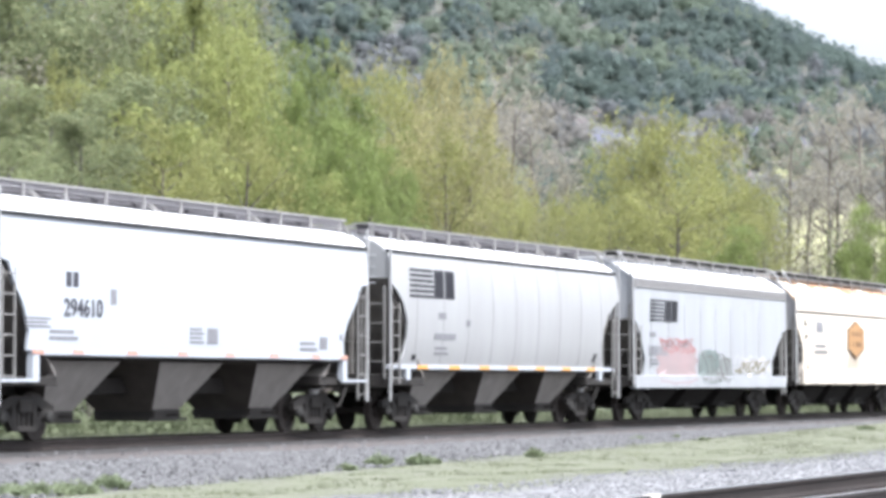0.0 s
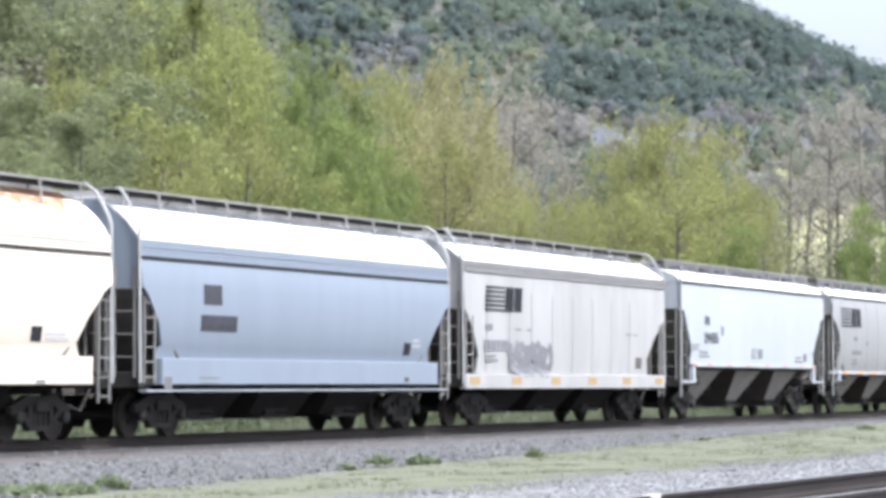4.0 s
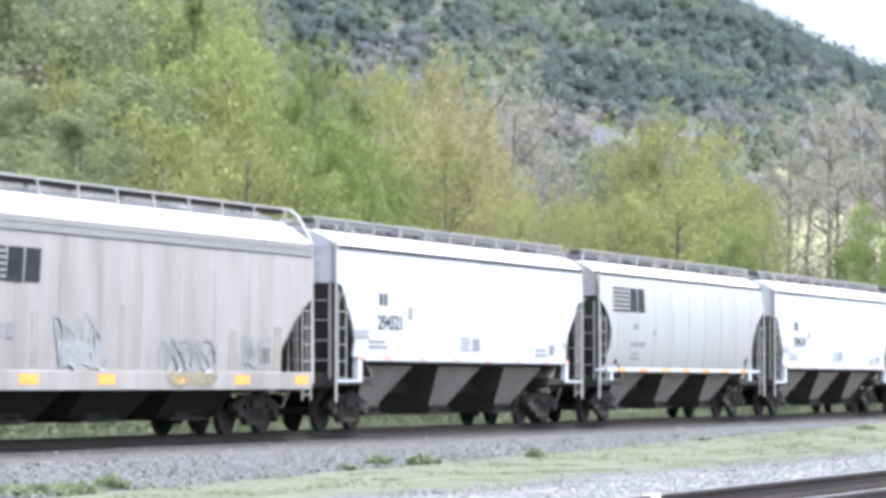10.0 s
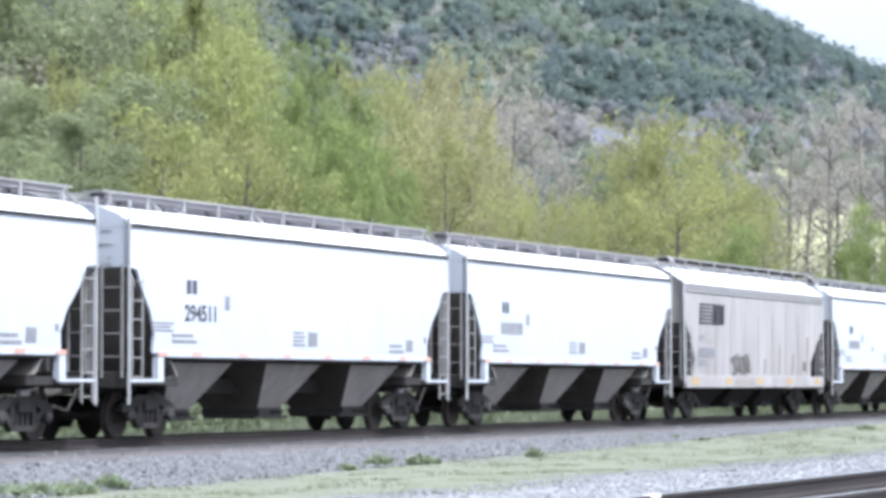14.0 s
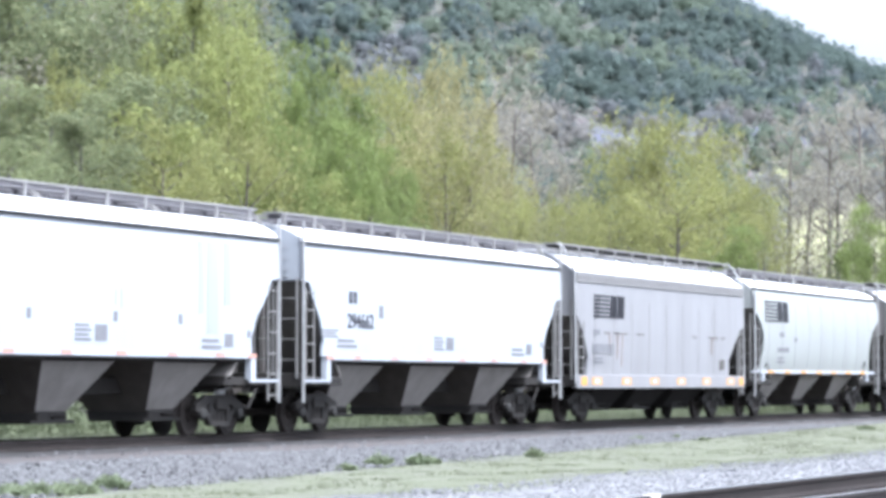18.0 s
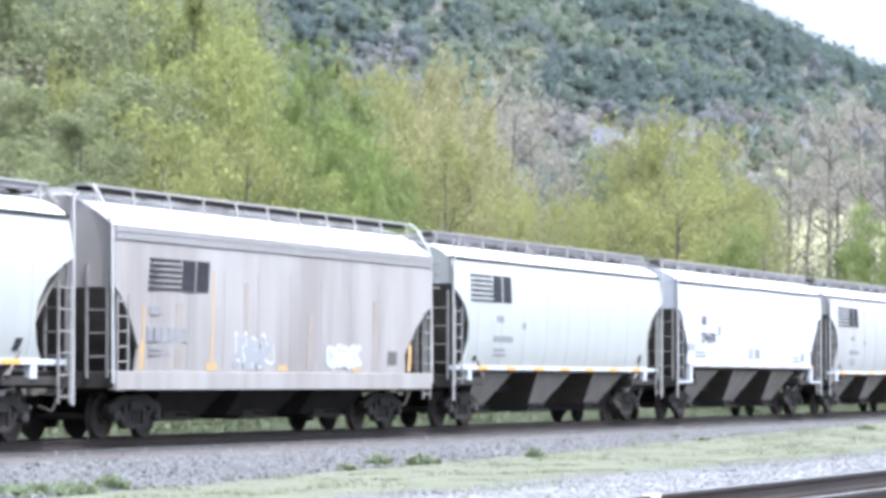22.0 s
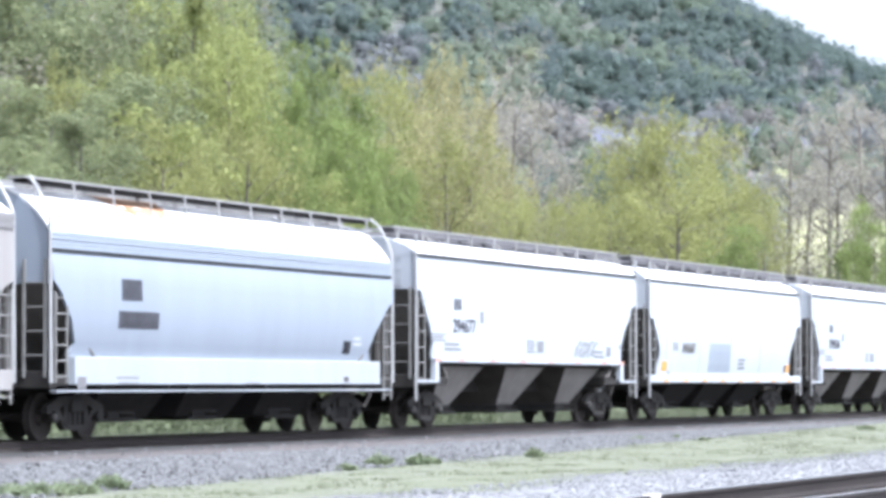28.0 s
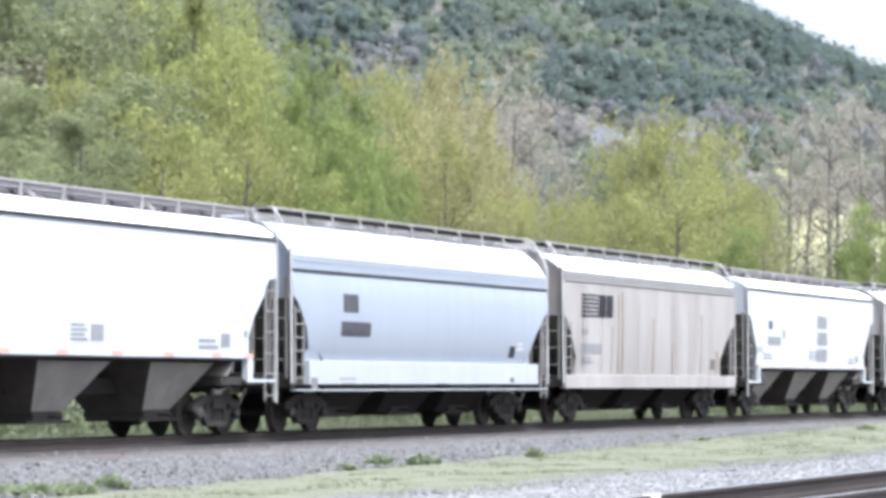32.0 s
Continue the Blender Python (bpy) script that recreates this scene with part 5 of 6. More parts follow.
def build_hill():
    ds, ls = list(range(500, 1700, 40)), list(range(-900, 1200, 40))
    verts = [(*hill_point(d, l), hill_height(d, l)) for d in ds for l in ls]
    k = len(ls)
    faces = [(i * k + j, i * k + j + 1, (i + 1) * k + j + 1, (i + 1) * k + j) for i in range(len(ds) - 1) for j in range(k - 1)]
    tagged(new("hill", mesh_from("hill", verts, faces, M_HILL, smooth=True)), "steep hillside under spring woods", "hill", kind="structure")
    # crowns on the slope that faces the track: a lumpy core under small leaf sprays
    rng = np.random.default_rng(11)
    rnd = random.Random(12)
    allv, allf, idx, base = [], [], [], 0
    rings, segs = 5, 8
    ball = [(0, 0, 1)] + [(math.sin(math.pi * i / rings) * math.cos(2 * math.pi * j / segs), math.sin(math.pi * i / rings) * math.sin(2 * math.pi * j / segs), math.cos(math.pi * i / rings)) for i in range(1, rings) for j in range(segs)] + [(0, 0, -1)]
    ball = np.array(ball)
    last = len(ball) - 1
    shell = []
    for j in range(segs):
        k = (j + 1) % segs
        shell += [(0, 1 + j, 1 + k), (last, last - segs + k, last - segs + j)]
        for i in range(rings - 2):
            p, q = 1 + i * segs, 1 + (i + 1) * segs
            shell += [(p + j, q + j, q + k), (p + j, q + k, p + k)]
    shell = np.array(shell)
    m = 140
    d = 545.0
    while d < 1335:
        l = -d * 0.16
        while l < d * 0.16:
            dd, ll = d + rnd.uniform(-7, 7), l + rnd.uniform(-4.5, 4.5)
            l += 5.2
            x, y = hill_point(dd, ll)
            z = hill_height(dd, ll)
            if (z + 7) / dd < 0.036 or in_meadow(dd, ll) or any(abs(ll - ol) < ow * 0.5 and od - 9 < dd < od + 2 for od, ol, ow, oh, om in OUTCROPS):
                continue
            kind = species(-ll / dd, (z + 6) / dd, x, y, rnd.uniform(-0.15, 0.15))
            r = rnd.uniform(2.4, 5.0)
            hgt = r * rnd.uniform(0.8, 1.25)
            lobes = rng.normal(size=(5, 3))
            lobes *= (0.50 / np.linalg.norm(lobes, axis=1))[:, None]
            lobes[0] = 0
            bulge = 0.36 + 0.22 * np.max(np.clip(ball @ lobes.T / 0.50, 0, 1) ** 2, axis=1)
            middle, size = np.array([x, y, z + hgt * 0.9]), np.array([r, r, hgt])
            core = ball * bulge[:, None] * size + middle
            which = rng.integers(0, 5, m)
            dirs = rng.normal(size=(m, 3))
            dirs /= np.linalg.norm(dirs, axis=1)[:, None]
            c = (lobes[which] + dirs * rng.uniform(0.25, 0.70, size=(m, 1))) * size + middle
            dirs = rng.normal(size=(m, 3)) * 0.60 + (-0.50, -0.42, 0.70)  # sprays turn to the light
            dirs /= np.linalg.norm(dirs, axis=1)[:, None]
            t1 = np.cross(dirs, rng.normal(size=(m, 3)))
            t1 /= np.linalg.norm(t1, axis=1)[:, None]
            t2 = np.cross(dirs, t1)
            g = rng.normal(size=(m, 3, 3)) * (0.30 + 0.075 * r)
            tri = c[:, None, :] + g[:, :, :1] * t1[:, None, :] + g[:, :, 1:2] * t2[:, None, :] + g[:, :, 2:] * 0.2 * dirs[:, None, :]
            allv += [tri.reshape(-1, 3), core]
            allf += [np.arange(3 * m).reshape(m, 3) + base, shell + base + 3 * m]
            base += 3 * m + len(core)
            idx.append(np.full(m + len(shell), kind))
        d += 7.2
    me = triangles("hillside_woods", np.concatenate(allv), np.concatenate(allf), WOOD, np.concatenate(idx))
    tagged(new("hillside_woods", me), "dense spring woods in dark and grey greens on the hillside", "woods", kind="stuff")


def in_meadow(d, l):
    """Open grass at the foot of the slope."""
    r = -l / d
    return (r > 0.108 and d < 775 + 60 * noise.noise((l * 0.03, d * 0.01, 0))) or (0.028 < r < 0.054 and d < 680)


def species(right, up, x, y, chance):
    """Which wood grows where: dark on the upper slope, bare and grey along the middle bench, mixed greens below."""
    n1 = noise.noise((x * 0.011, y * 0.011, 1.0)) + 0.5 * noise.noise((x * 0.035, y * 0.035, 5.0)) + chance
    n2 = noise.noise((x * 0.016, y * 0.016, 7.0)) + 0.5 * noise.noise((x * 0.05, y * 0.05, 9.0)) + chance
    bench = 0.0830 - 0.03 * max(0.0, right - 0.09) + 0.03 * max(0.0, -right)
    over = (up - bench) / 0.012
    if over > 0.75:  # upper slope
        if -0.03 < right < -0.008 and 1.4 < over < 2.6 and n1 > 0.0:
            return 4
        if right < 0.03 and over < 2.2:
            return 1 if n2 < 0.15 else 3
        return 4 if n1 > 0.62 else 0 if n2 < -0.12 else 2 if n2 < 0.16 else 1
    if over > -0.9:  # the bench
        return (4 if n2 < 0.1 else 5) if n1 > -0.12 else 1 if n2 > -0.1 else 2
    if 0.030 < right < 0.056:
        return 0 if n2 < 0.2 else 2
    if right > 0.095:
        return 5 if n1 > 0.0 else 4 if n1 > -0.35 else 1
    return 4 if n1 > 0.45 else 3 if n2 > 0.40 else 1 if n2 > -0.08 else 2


def build_meadow():
    """Pale sunlit grass on the open foot of the slope, close over the soil."""
    for r0, r1, d1 in ((0.100, 0.165, 850), (0.024, 0.058, 720)):
        nx, ny = 16, 24
        verts, faces = [], []
        for i in range(nx + 1):
            for j in range(ny + 1):
                d = 505 + (d1 - 505) * j / ny
                l = -d * (r0 + (r1 - r0) * i / nx)
                x, y = hill_point(d, l)
                verts.append((x, y, hill_height(d, l) + 1.2 - (1.6 if i in (0, nx) or j in (0, ny) else 0.0)))
        faces = [(i * (ny + 1) + j, (i + 1) * (ny + 1) + j, (i + 1) * (ny + 1) + j + 1, i * (ny + 1) + j + 1) for i in range(nx) for j in range(ny)]
        tagged(new("meadow", mesh_from("meadow", verts, faces, M_MEADOW, smooth=True)), "pale yellow sunlit grass at the foot of the hill", "meadow", kind="structure")


build_hill()
build_outcrops()
build_meadow()


# ---- trees beside the line ----
def limb(bm_v, bm_f, a, b, r0, r1, sides=6):
    q = (b - a).to_track_quat("Z", "Y")
    i = len(bm_v)
    for p, r in ((a, r0), (b, r1)):
        for k in range(sides):
            t = 2 * math.pi * k / sides
            bm_v.append(p + q @ Vector((r * math.cos(t), r * math.sin(t), 0)))
    for k in range(sides):
        j = (k + 1) % sides
        bm_f.append((i + k, i + j, i + sides + j, i + sides + k))


def build_tree(seed, height, width, leaf, bark, leaves=3500, clear=0.2, size=0.22, sparse=False, label="", thick=0.016, wobble=0.12):
    """A tapered trunk that forks into limbs, and leaf sprays gathered round the limb ends."""
    rnd = random.Random(seed)
    verts, faces, tips = [], [], []
    p, r = Vector((0, 0, -0.3)), height * thick + 0.05
    lean = Vector((rnd.uniform(-0.05, 0.05), rnd.uniform(-0.05, 0.05), 1))
    steps = 11
    for i in range(steps):
        q = p + lean * (height * 0.92 / steps) + Vector((rnd.uniform(-wobble, wobble), rnd.uniform(-wobble, wobble), 0)) * height * 0.05
        limb(verts, faces, p, q, r, r * 0.87, 8)
        t = (i + 1) / steps
        if t > clear:
            for _ in range(4 if t < 0.8 else 3):
                ang = rnd.uniform(0, 2 * math.pi)
                env = math.sin(math.pi * min(1, max(0.08, (t - clear * 0.7) / (1.22 - clear * 0.7)))) ** 0.7
                ln = width * env * rnd.uniform(0.55, 1.05)
                d = Vector((math.cos(ang), math.sin(ang), rnd.uniform(0.25, 0.9))).normalized()
                mid = q + d * ln * 0.5 + Vector((0, 0, rnd.uniform(-0.1, 0.3)))
                end = mid + (d + Vector((rnd.uniform(-0.4, 0.4), rnd.uniform(-0.4, 0.4), rnd.uniform(0.0, 0.5)))).normalized() * ln * 0.5
                limb(verts, faces, q, mid, r * 0.42, r * 0.26, 5)
                limb(verts, faces, mid, end, r * 0.26, r * 0.08, 4)
                tips += [(mid, ln * 0.30), (end, ln * 0.32)]
                for _ in range(3):
                    e2 = mid.lerp(end, rnd.random()) + Vector((rnd.gauss(0, 1), rnd.gauss(0, 1), rnd.gauss(0.4, 1))) * ln * 0.22
                    limb(verts, faces, mid.lerp(end, rnd.random() * 0.6), e2, r * 0.12, r * 0.04, 3)
                    tips.append((e2, ln * 0.24))
        p, r = q, r * 0.87
    tips.append((p, width * 0.25))
    tree = tagged(new("tree"), label, "tree", "trees behind the train")
    part("trunk", mesh_from("trunk", verts, faces, bark, smooth=True), None, tree)
    rng = np.random.default_rng(seed)
    # leaf sprays lie on the lobes that the limb ends carry, facing out and up
    pick = rng.integers(0, len(tips), leaves)
    centre = np.array([c[:] for c, _ in tips])[pick]
    rad = np.array([max(0.4, q) for _, q in tips])[pick][:, None] * (1.0 if not sparse else 0.95)
    dirs = rng.normal(size=(leaves, 3)) + (0, 0, 0.3)
    dirs /= np.linalg.norm(dirs, axis=1)[:, None]
    c = centre + dirs * rad * rng.uniform(0.60, 1.08, size=(leaves, 1)) * ((1.0, 1.0, 0.85) if not sparse else (0.8, 0.8, 1.5)) + rng.normal(size=(leaves, 3)) * size * 0.5
    c[:, 2] = np.maximum(c[:, 2], 0.3)
    face = dirs + rng.normal(size=(leaves, 3)) * 0.28
    face /= np.linalg.norm(face, axis=1)[:, None]
    t1 = np.cross(face, rng.normal(size=(leaves, 3)))
    t1 /= np.linalg.norm(t1, axis=1)[:, None]
    t2 = np.cross(face, t1)
    g = rng.normal(size=(leaves, 3, 3)) * size * 0.72
    if sparse:
        t1 = t1 * 0.35 + np.array((0, 0, 0.8))  # upright wisps
    tri = c[:, None, :] + g[:, :, :1] * t1[:, None, :] + g[:, :, 1:2] * t2[:, None, :] + g[:, :, 2:] * 0.3 * face[:, None, :]
    part("crown", triangles("crown", tri.reshape(-1, 3), np.arange(3 * leaves).reshape(leaves, 3), [leaf], np.zeros(leaves)), None, tree)
    return tree


def plant_trees():
    rnd = random.Random(3)
    kinds = {
        "olive": [build_tree(100 + i, 22, 5.5, LEAF["olive"], M_BARK, 30000, 0.10, 0.155, label="tall olive-green broadleaf tree in early leaf") for i in range(3)],
        "bright": [build_tree(120 + i, 14, 4.6, LEAF["bright"], M_BARK, 24000, 0.05, 0.13, label="bright yellow-green spring tree") for i in range(3)],
        "gold": [build_tree(130 + i, 16, 4.8, LEAF["gold"], M_BARK, 17000, 0.05, 0.14, True, label="yellow-budded spring tree with thin twigs") for i in range(3)],
        "green": [build_tree(140 + i, 16, 5.8, LEAF["green"], M_BARK, 30000, 0.05, 0.145, label="fresh green broadleaf tree") for i in range(2)],
        "tan": [build_tree(160 + i, 22, 5.2, LEAF["tan"], M_BARK, 17000, 0.08, 0.165, True, label="slender tree in thin tan and yellow bud") for i in range(3)],
        "grey": [build_tree(180 + i, 22, 4.8, LEAF["grey"], M_BARK, 8000, 0.12, 0.14, True, label="nearly bare grey tree with thin buds", thick=0.019) for i in range(3)],
        "dark": [build_tree(195 + i, 18, 4.0, LEAF["dark"], M_BARK, 14000, 0.04, 0.20, label="dark evergreen tree at the foot of the hill") for i in range(1)],
        "pale": [build_tree(207 + i, 22, 7.5, LEAF["grey"], M_PALEBARK, 5000, 0.35, 0.10, True, label="bare pale-barked sycamore tree", thick=0.009, wobble=0.75) for i in range(1)],
    }
    # height and crown radius as built
    built = {"olive": (22, 5.5), "bright": (14, 4.6), "gold": (16, 4.8), "green": (16, 5.8), "tan": (22, 5.2), "grey": (22, 4.8), "dark": (18, 4.0), "pale": (22, 7.5)}
    used = {k: 0 for k in kinds}

    def plant(kind, bearing, dist, height, radius):
        i = used[kind]
        used[kind] += 1
        base = kinds[kind][i % len(kinds[kind])]
        x, y, _ = polar(bearing, dist)
        s, w = height / built[kind][0] * rnd.uniform(0.97, 1.03), 1.75 * radius / built[kind][1]
        m = pose(x, y, ground_height(x, y), 0, 0, rnd.uniform(0, 360))
        ob = base if i < len(kinds[kind]) else copy_thing(base, m)
        ob.matrix_basis = m @ Matrix.Diagonal((w, w, s, 1))

    # bearing in degrees from the line of the track, distance, height, crown radius
    for b, d, h, w in ((30.29, 142, 19.6, 3.9), (29.27, 150, 21.2, 4.1), (28.14, 165, 23.5, 4.2), (27.06, 172, 23.8, 3.4), (25.98, 178, 23.8, 3.1), (29.07, 128, 12.7, 2.8), (27.73, 132, 13.7, 2.9), (27.22, 150, 17.4, 2.5), (28.56, 146, 17.2, 2.9), (24.84, 152, 14.2, 1.7)):
        plant("olive", b, d, h, w)
    for b, d, h, w in ((26.29, 150, 19.5, 2.3), (25.62, 140, 16.3, 1.8), (26.76, 138, 15.4, 2.0), (25.26, 146, 16.4, 1.3), (26.08, 130, 11.9, 2.4), (23.91, 140, 10.2, 1.5)):
        plant("bright", b, d, h, w)
    for b, d, h, w in ((22.97, 200, 20.9, 2.7), (22.4, 192, 18.6, 2.4), (17.52, 200, 17.5, 3.1), (18.19, 198, 15.9, 2.3), (16.8, 196, 15.4, 2.8), (16.18, 194, 13.5, 2.3), (15.71, 190, 11.2, 1.7), (17.42, 186, 12.8, 3.4), (18.5, 190, 12.2, 2.1), (19.49, 170, 10.8, 1.5), (18.97, 175, 10.5, 1.3), (20.11, 176, 11.6, 1.8), (21.52, 186, 15.2, 2.7)):
        plant("gold", b, d, h, w)
    for b, d, h, w in ((28.04, 120, 11.2, 2.0), (26.65, 122, 10.5, 2.2), (25.26, 128, 11.2, 1.9), (29.48, 118, 10.3, 1.7), (28.76, 134, 13.7, 1.5)):
        plant("olive" if d < 121 else "gold", b, d, h, w)
    for b, d, h, w in ((24.03, 150, 16.4, 1.3), (23.47, 148, 14.2, 1.5), (22.92, 152, 12.7, 1.4), (24.48, 146, 14.3, 1.3), (23.8, 144, 12.0, 1.8), (22.33, 150, 10.7, 0.9), (24.58, 138, 11.1, 1.6), (23.08, 146, 10.6, 1.6)):
        plant("green", b, d, h, w)
    for b, d, h, w in ((22.09, 205, 22.5, 2.4), (21.41, 210, 21.7, 2.1), (21.0, 214, 21.3, 1.7), (22.66, 190, 16.8, 2.4), (21.83, 195, 18.3, 2.5), (20.79, 195, 16.0, 2.3), (20.58, 188, 13.3, 2.0), (25.57, 186, 24.0, 2.0), (17.78, 206, 15.5, 2.2)):
        plant("tan", b, d, h, w)
    for b, d, h, w in ((25.2, 188, 25.2, 2.0), (27.37, 160, 19.6, 2.3), (29.48, 140, 15.6, 1.8), (20.43, 226, 23.1, 2.5), (19.75, 232, 21.3, 2.7), (20.69, 228, 21.8, 2.1), (19.33, 236, 18.9, 1.9), (15.77, 250, 18.6, 2.3), (15.25, 262, 23.0, 2.9), (14.64, 255, 23.3, 3.0), (13.87, 250, 23.8, 3.2), (13.41, 246, 22.1, 2.7), (14.28, 240, 18.3, 2.6), (14.99, 242, 16.7, 2.2)):
        plant("grey", b, d, h, w)
    for b, d, h, w in ((19.0, 300, 22.5, 1.7), (19.23, 290, 19.8, 1.4), (18.71, 296, 19.3, 1.2)):
        plant("dark", b, d, h, w)
    for b, d, h, w in ((13.66, 230, 13.0, 1.7), (14.12, 225, 11.1, 1.6), (16.33, 180, 9.2, 1.6)):
        plant("green", b, d, h, w)
    plant("pale", 20.24, 214, 24.0, 5.5)


plant_trees()


# ---- loose stones, grass and weeds ----
def build_stones():
    rnd = random.Random(21)
    verts, faces = [], []
    base = [Vector((0, 0, 0.8)), Vector((1, 0.1, 0)), Vector((0.2, 0.9, 0.1)), Vector((-0.9, 0.3, 0)), Vector((-0.3, -1, 0.1)), Vector((0.1, 0, -0.7))]
    tri = ((0, 1, 2), (0, 2, 3), (0, 3, 4), (0, 4, 1), (5, 2, 1), (5, 3, 2), (5, 4, 3), (5, 1, 4))

    ids = []

    def scatter(count, y0, y1, size, look_id=0):
        ids.extend([look_id] * (8 * count))
        for _ in range(count):
            y = rnd.uniform(y0, y1)
            x = rnd.uniform(y / math.tan(radians(30.5)), y / math.tan(radians(12.8)))
            if look_id == 0 and y - 0.105 * x < 14.3:  # not in the grass
                y = min(25.2, 14.4 + 0.105 * x + rnd.uniform(0, 4))
            r = size * rnd.uniform(0.6, 1.5)
            q = Euler((rnd.uniform(0, 6), rnd.uniform(0, 6), rnd.uniform(0, 6))).to_matrix()
            i = len(verts)
            z = ground_height(x, y)
            verts.extend(Vector((x, y, z)) + q @ (v * (r * rnd.uniform(0.8, 1.2))) for v in base)
            faces.extend(tuple(i + k for k in f) for f in tri)

    scatter(15000, 17.0, 25.3, 0.055)
    scatter(600, 25.3, 27.5, 0.04)
    scatter(9000, 8.4, 14.5, 0.032, 1)
    scatter(1800, 5.0, 8.0, 0.03, 1)
    tagged(new("ballast_stones", mesh_from("ballast_stones", verts, faces, [M_STONE, M_PALESTONE], ids)), "loose grey crushed stones beside the rails", "gravel", kind="stuff")


def blades(verts, faces, rnd, x, y, z, h, spread, count):
    for _ in range(count):
        ang = rnd.uniform(0, 2 * math.pi)
        bx, by = x + rnd.gauss(0, spread), y + rnd.gauss(0, spread)
        w = h * rnd.uniform(0.06, 0.16)
        lean = Vector((math.cos(ang), math.sin(ang), 0)) * h * rnd.uniform(0.1, 0.6)
        side = Vector((-math.sin(ang), math.cos(ang), 0)) * w
        b = Vector((bx, by, z))
        hh = h * rnd.uniform(0.5, 1.1)
        i = len(verts)
        verts += [b - side, b + side, b + lean * 0.5 + side * 0.7 + Vector((0, 0, hh * 0.65)), b + lean + Vector((0, 0, hh))]
        faces += [(i, i + 1, i + 2), (i, i + 2, i + 3)]


def build_grass():
    rnd = random.Random(31)
    verts, faces = [], []
    for _ in range(8000):
        y = rnd.uniform(13.8, 24.0)
        x = rnd.uniform(y / math.tan(radians(30.5)), y / math.tan(radians(12.8)))
        if noise.noise((x * 0.5, y * 0.9, 2.0)) < -0.1 or y - 0.105 * x > 14.8 + noise.noise((x * 0.4, y * 0.4, 7.0)):
            continue
        blades(verts, faces, rnd, x, y, ground_height(x, y), rnd.uniform(0.02, 0.055), 0.10, 6)
    for _ in range(5000):
        y = rnd.uniform(33.0, 46.0)
        x = rnd.uniform(y / math.tan(radians(30.5)), y / math.tan(radians(12.8)))
        blades(verts, faces, rnd, x, y, ground_height(x, y), rnd.uniform(0.10, 0.26), 0.25, 7)
    split = 0
    for f in faces:
        if verts[f[0]].y > 30:
            break
        split += 1
    ids = [0 if i < split else 1 for i in range(len(faces))]
    tagged(new("grass", mesh_from("grass", verts, faces, [M_GRASS, M_FARGRASS], ids)), "short pale spring grass in ragged patches", "grass", kind="stuff")


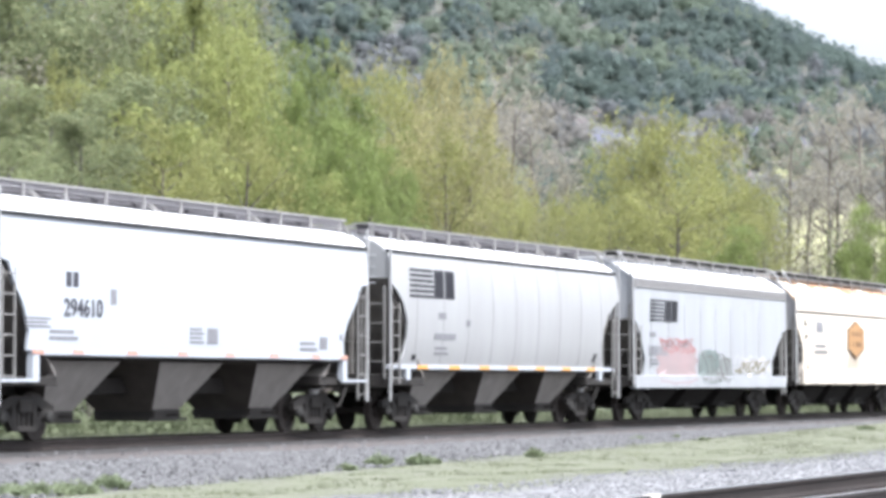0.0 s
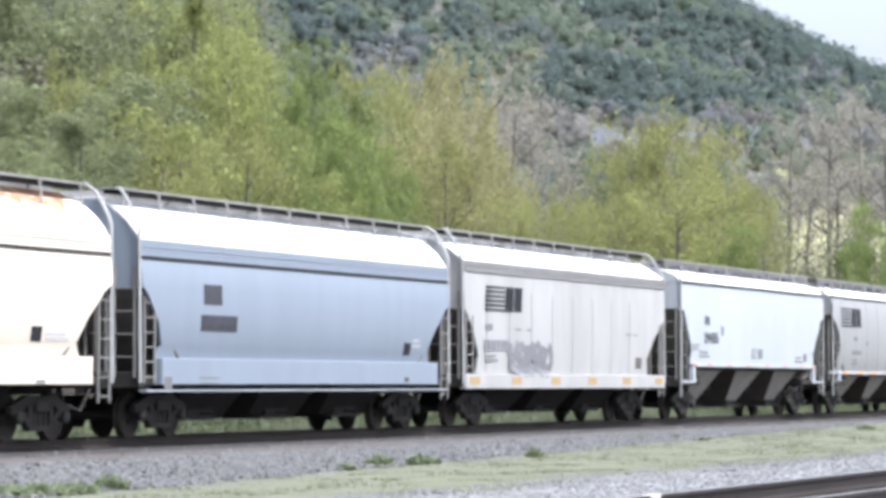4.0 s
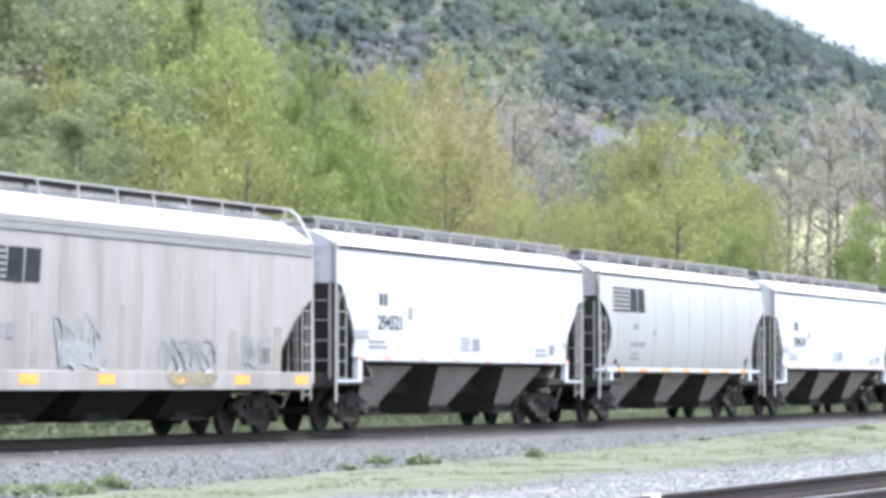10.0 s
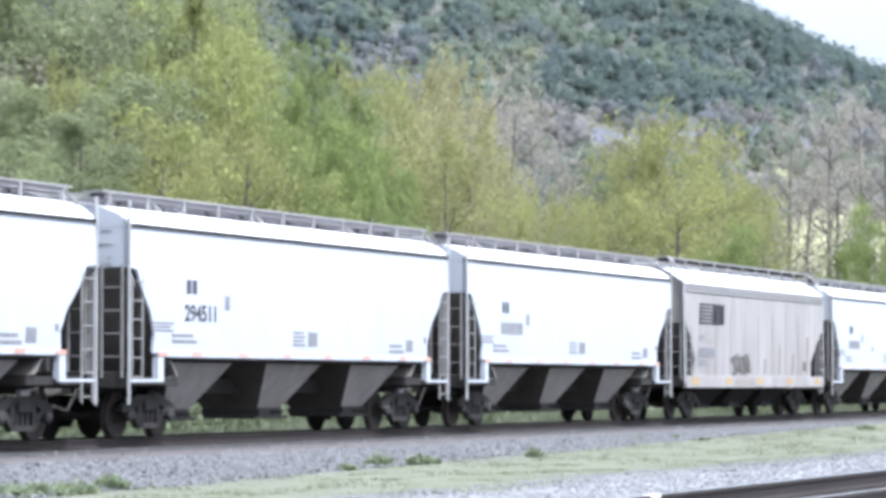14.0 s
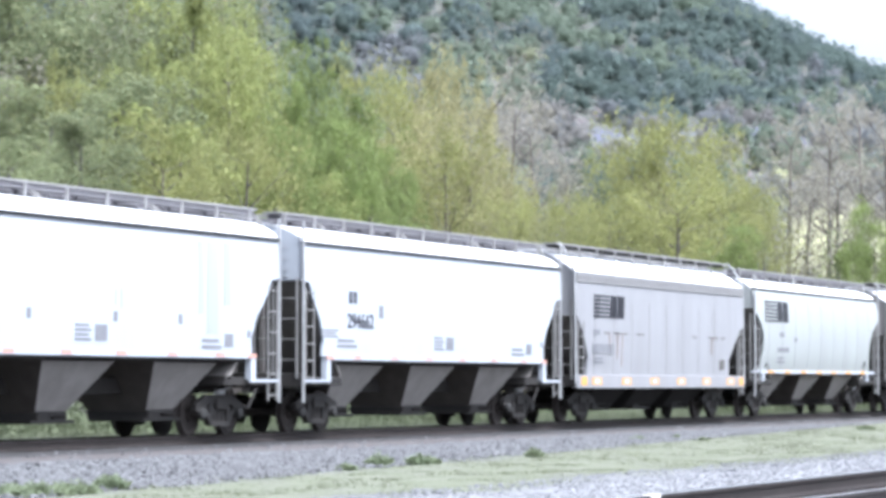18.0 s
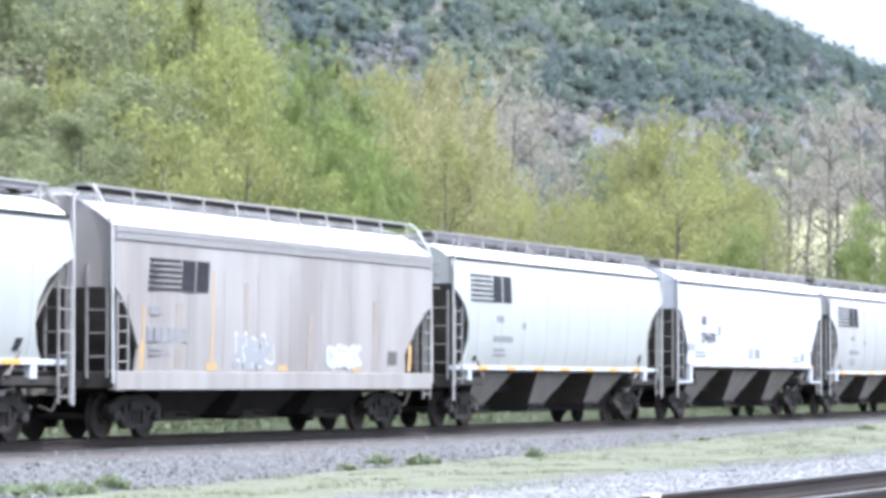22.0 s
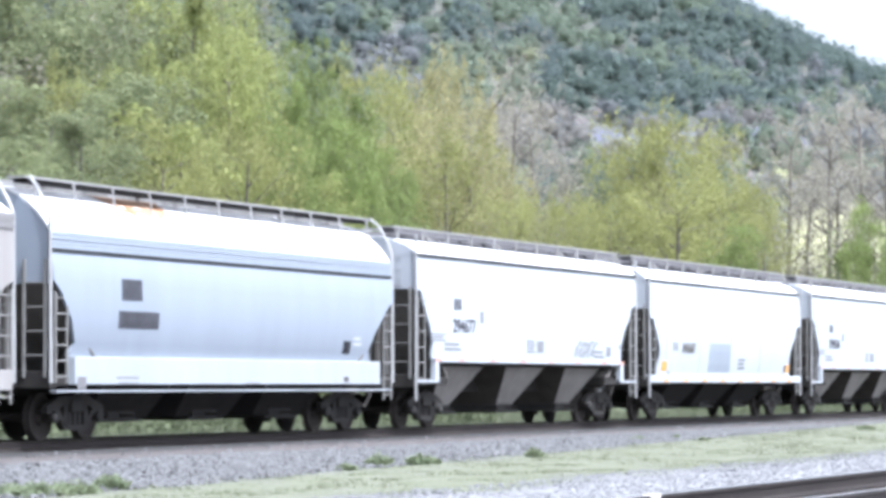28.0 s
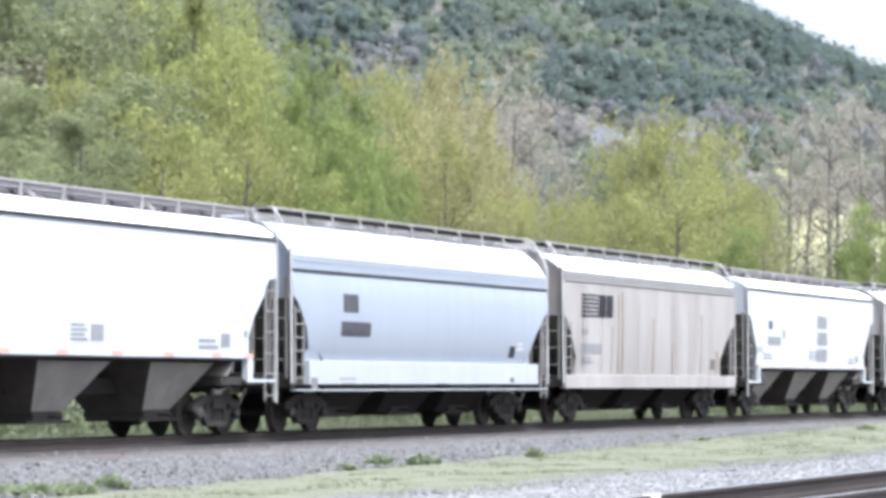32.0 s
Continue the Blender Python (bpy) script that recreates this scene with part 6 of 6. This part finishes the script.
def build_weeds():
    """Weed plants: many leaves that fan out from one root."""
    rnd = random.Random(41)
    # bearing, distance across, height, spread
    spots = ((22.75, 19.7, 0.21, 0.22), (22.0, 19.2, 0.20, 0.24), (21.8, 19.3, 0.14, 0.16), (19.9, 19.2, 0.17, 0.18), (13.85, 21.9, 0.15, 0.26), (28.95, 18.0, 0.17, 0.42), (28.35, 17.9, 0.16, 0.36), (27.65, 18.2, 0.21, 0.22), (23.35, 18.9, 0.12, 0.16), (17.3, 22.6, 0.10, 0.12), (16.8, 21.4, 0.08, 0.12), (29.5, 18.5, 0.15, 0.36), (18.0, 23.0, 0.09, 0.2))
    for bearing, y, h, spread in spots:
        x = y / math.tan(radians(bearing))
        roots = sorted(((rnd.uniform(0, 2 * math.pi), spread * math.sqrt(rnd.random())) for _ in range(46)))
        verts, faces = [(0, 0, 0.02)] + [(r * math.cos(a), r * math.sin(a), 0.01) for a, r in roots], []
        for i in range(46):
            faces.append((0, 1 + i, 1 + (i + 1) % 46))
            for _ in range(7):
                base = Vector(verts[1 + i])
                up = 1.1 * h * rnd.uniform(0.35, 1.0) * (1 - 0.5 * roots[i][1] / spread)
                out = Vector((rnd.gauss(0, 1), rnd.gauss(0, 1), 0)) * h * 0.25
                s = Vector((rnd.gauss(0, 1), rnd.gauss(0, 1), 0)).normalized() * rnd.uniform(0.008, 0.022)
                k = len(verts)
                mid = base + out * 0.5 + Vector((0, 0, up * 0.7))
                verts += [mid - s, mid + s, base + out + Vector((0, 0, up))]
                faces += [(1 + i, k, k + 1), (k, k + 2, k + 1)]
        for _ in range(int(2600 * spread)):
            a, r, u = rnd.uniform(0, 6.283), spread * math.sqrt(rnd.random()), rnd.random()
            top = 1.35 * h * (1 - 0.75 * (r / spread) ** 2) * (0.7 + 0.5 * noise.noise((r * math.cos(a) * 7, r * math.sin(a) * 7, bearing)))
            c = Vector((r * math.cos(a), r * math.sin(a), max(0.015, top * math.sqrt(u))))
            k = len(verts)
            verts += [c + Vector((rnd.gauss(0, 1), rnd.gauss(0, 1), rnd.gauss(0, 0.7))) * 0.017 for _ in range(3)]
            faces.append((k, k + 1, k + 2))
        ob = tagged(new("weed_clump", mesh_from("weed_clump", verts, faces, M_WEED)), "low soft green weed clump at the edge of the gravel", "weed", "weeds between the tracks")
        ob.location = (x, y, ground_height(x, y))


def build_undergrowth():
    """Ragged brush along the foot of the trees."""
    rng = np.random.default_rng(61)
    rnd = random.Random(62)
    allv = []
    for _ in range(900):
        y = rnd.uniform(36.0, 47.0)
        x = rnd.uniform(y / math.tan(radians(30.5)), y / math.tan(radians(12.6)))
        if noise.noise((x * 0.09, y * 0.2, 4.0)) < 0.12:
            continue
        h, w, m = rnd.uniform(0.35, 1.3), rnd.uniform(0.4, 1.1), 90
        c = np.array([x, y, ground_height(x, y)]) + np.abs(rng.normal(size=(m, 3)) * (w * 0.6, w * 0.6, h * 0.5)) * np.column_stack([rng.choice((-1, 1), m), rng.choice((-1, 1), m), np.ones(m)])
        allv.append((c[:, None, :] + rng.normal(size=(m, 3, 3)) * 0.075).reshape(-1, 3))
    verts = np.concatenate(allv)
    k = len(verts) // 3
    me = triangles("undergrowth", verts, np.arange(3 * k).reshape(k, 3), [M_BRUSH], np.zeros(k))
    tagged(new("undergrowth", me), "ragged dark green brush at the foot of the trees", "bushes", kind="stuff")


build_stones()
build_undergrowth()
build_grass()
build_weeds()


# ---- what moves ----
def motions():
    times = [i * 0.5 for i in range(65)]
    for car in CARS:
        x0 = LEADS[car.name]
        walk(car, [(t, pose(x0 - advance(t), TRACK_Y, RAIL_Z)) for t in times])
    # the wheelsets roll; all of one end share their keys
    for e in (-1, 1):
        first, *rest = WHEELSETS[e]
        rows = []
        for i in range(32 * FPS + 1):
            t = i / FPS
            rows.append((t, Matrix.Translation((e * 0.89, 0, WHEEL_R)) @ Matrix.Rotation(-advance(t) / WHEEL_R, 4, "Y")))
        walk(first, rows)
        keys = first.animation_data
        for w in rest:
            w.rotation_mode = "QUATERNION"
            w.animation_data_create()
            w.animation_data.action = keys.action
            w.animation_data.action_slot = keys.action_slot


motions()
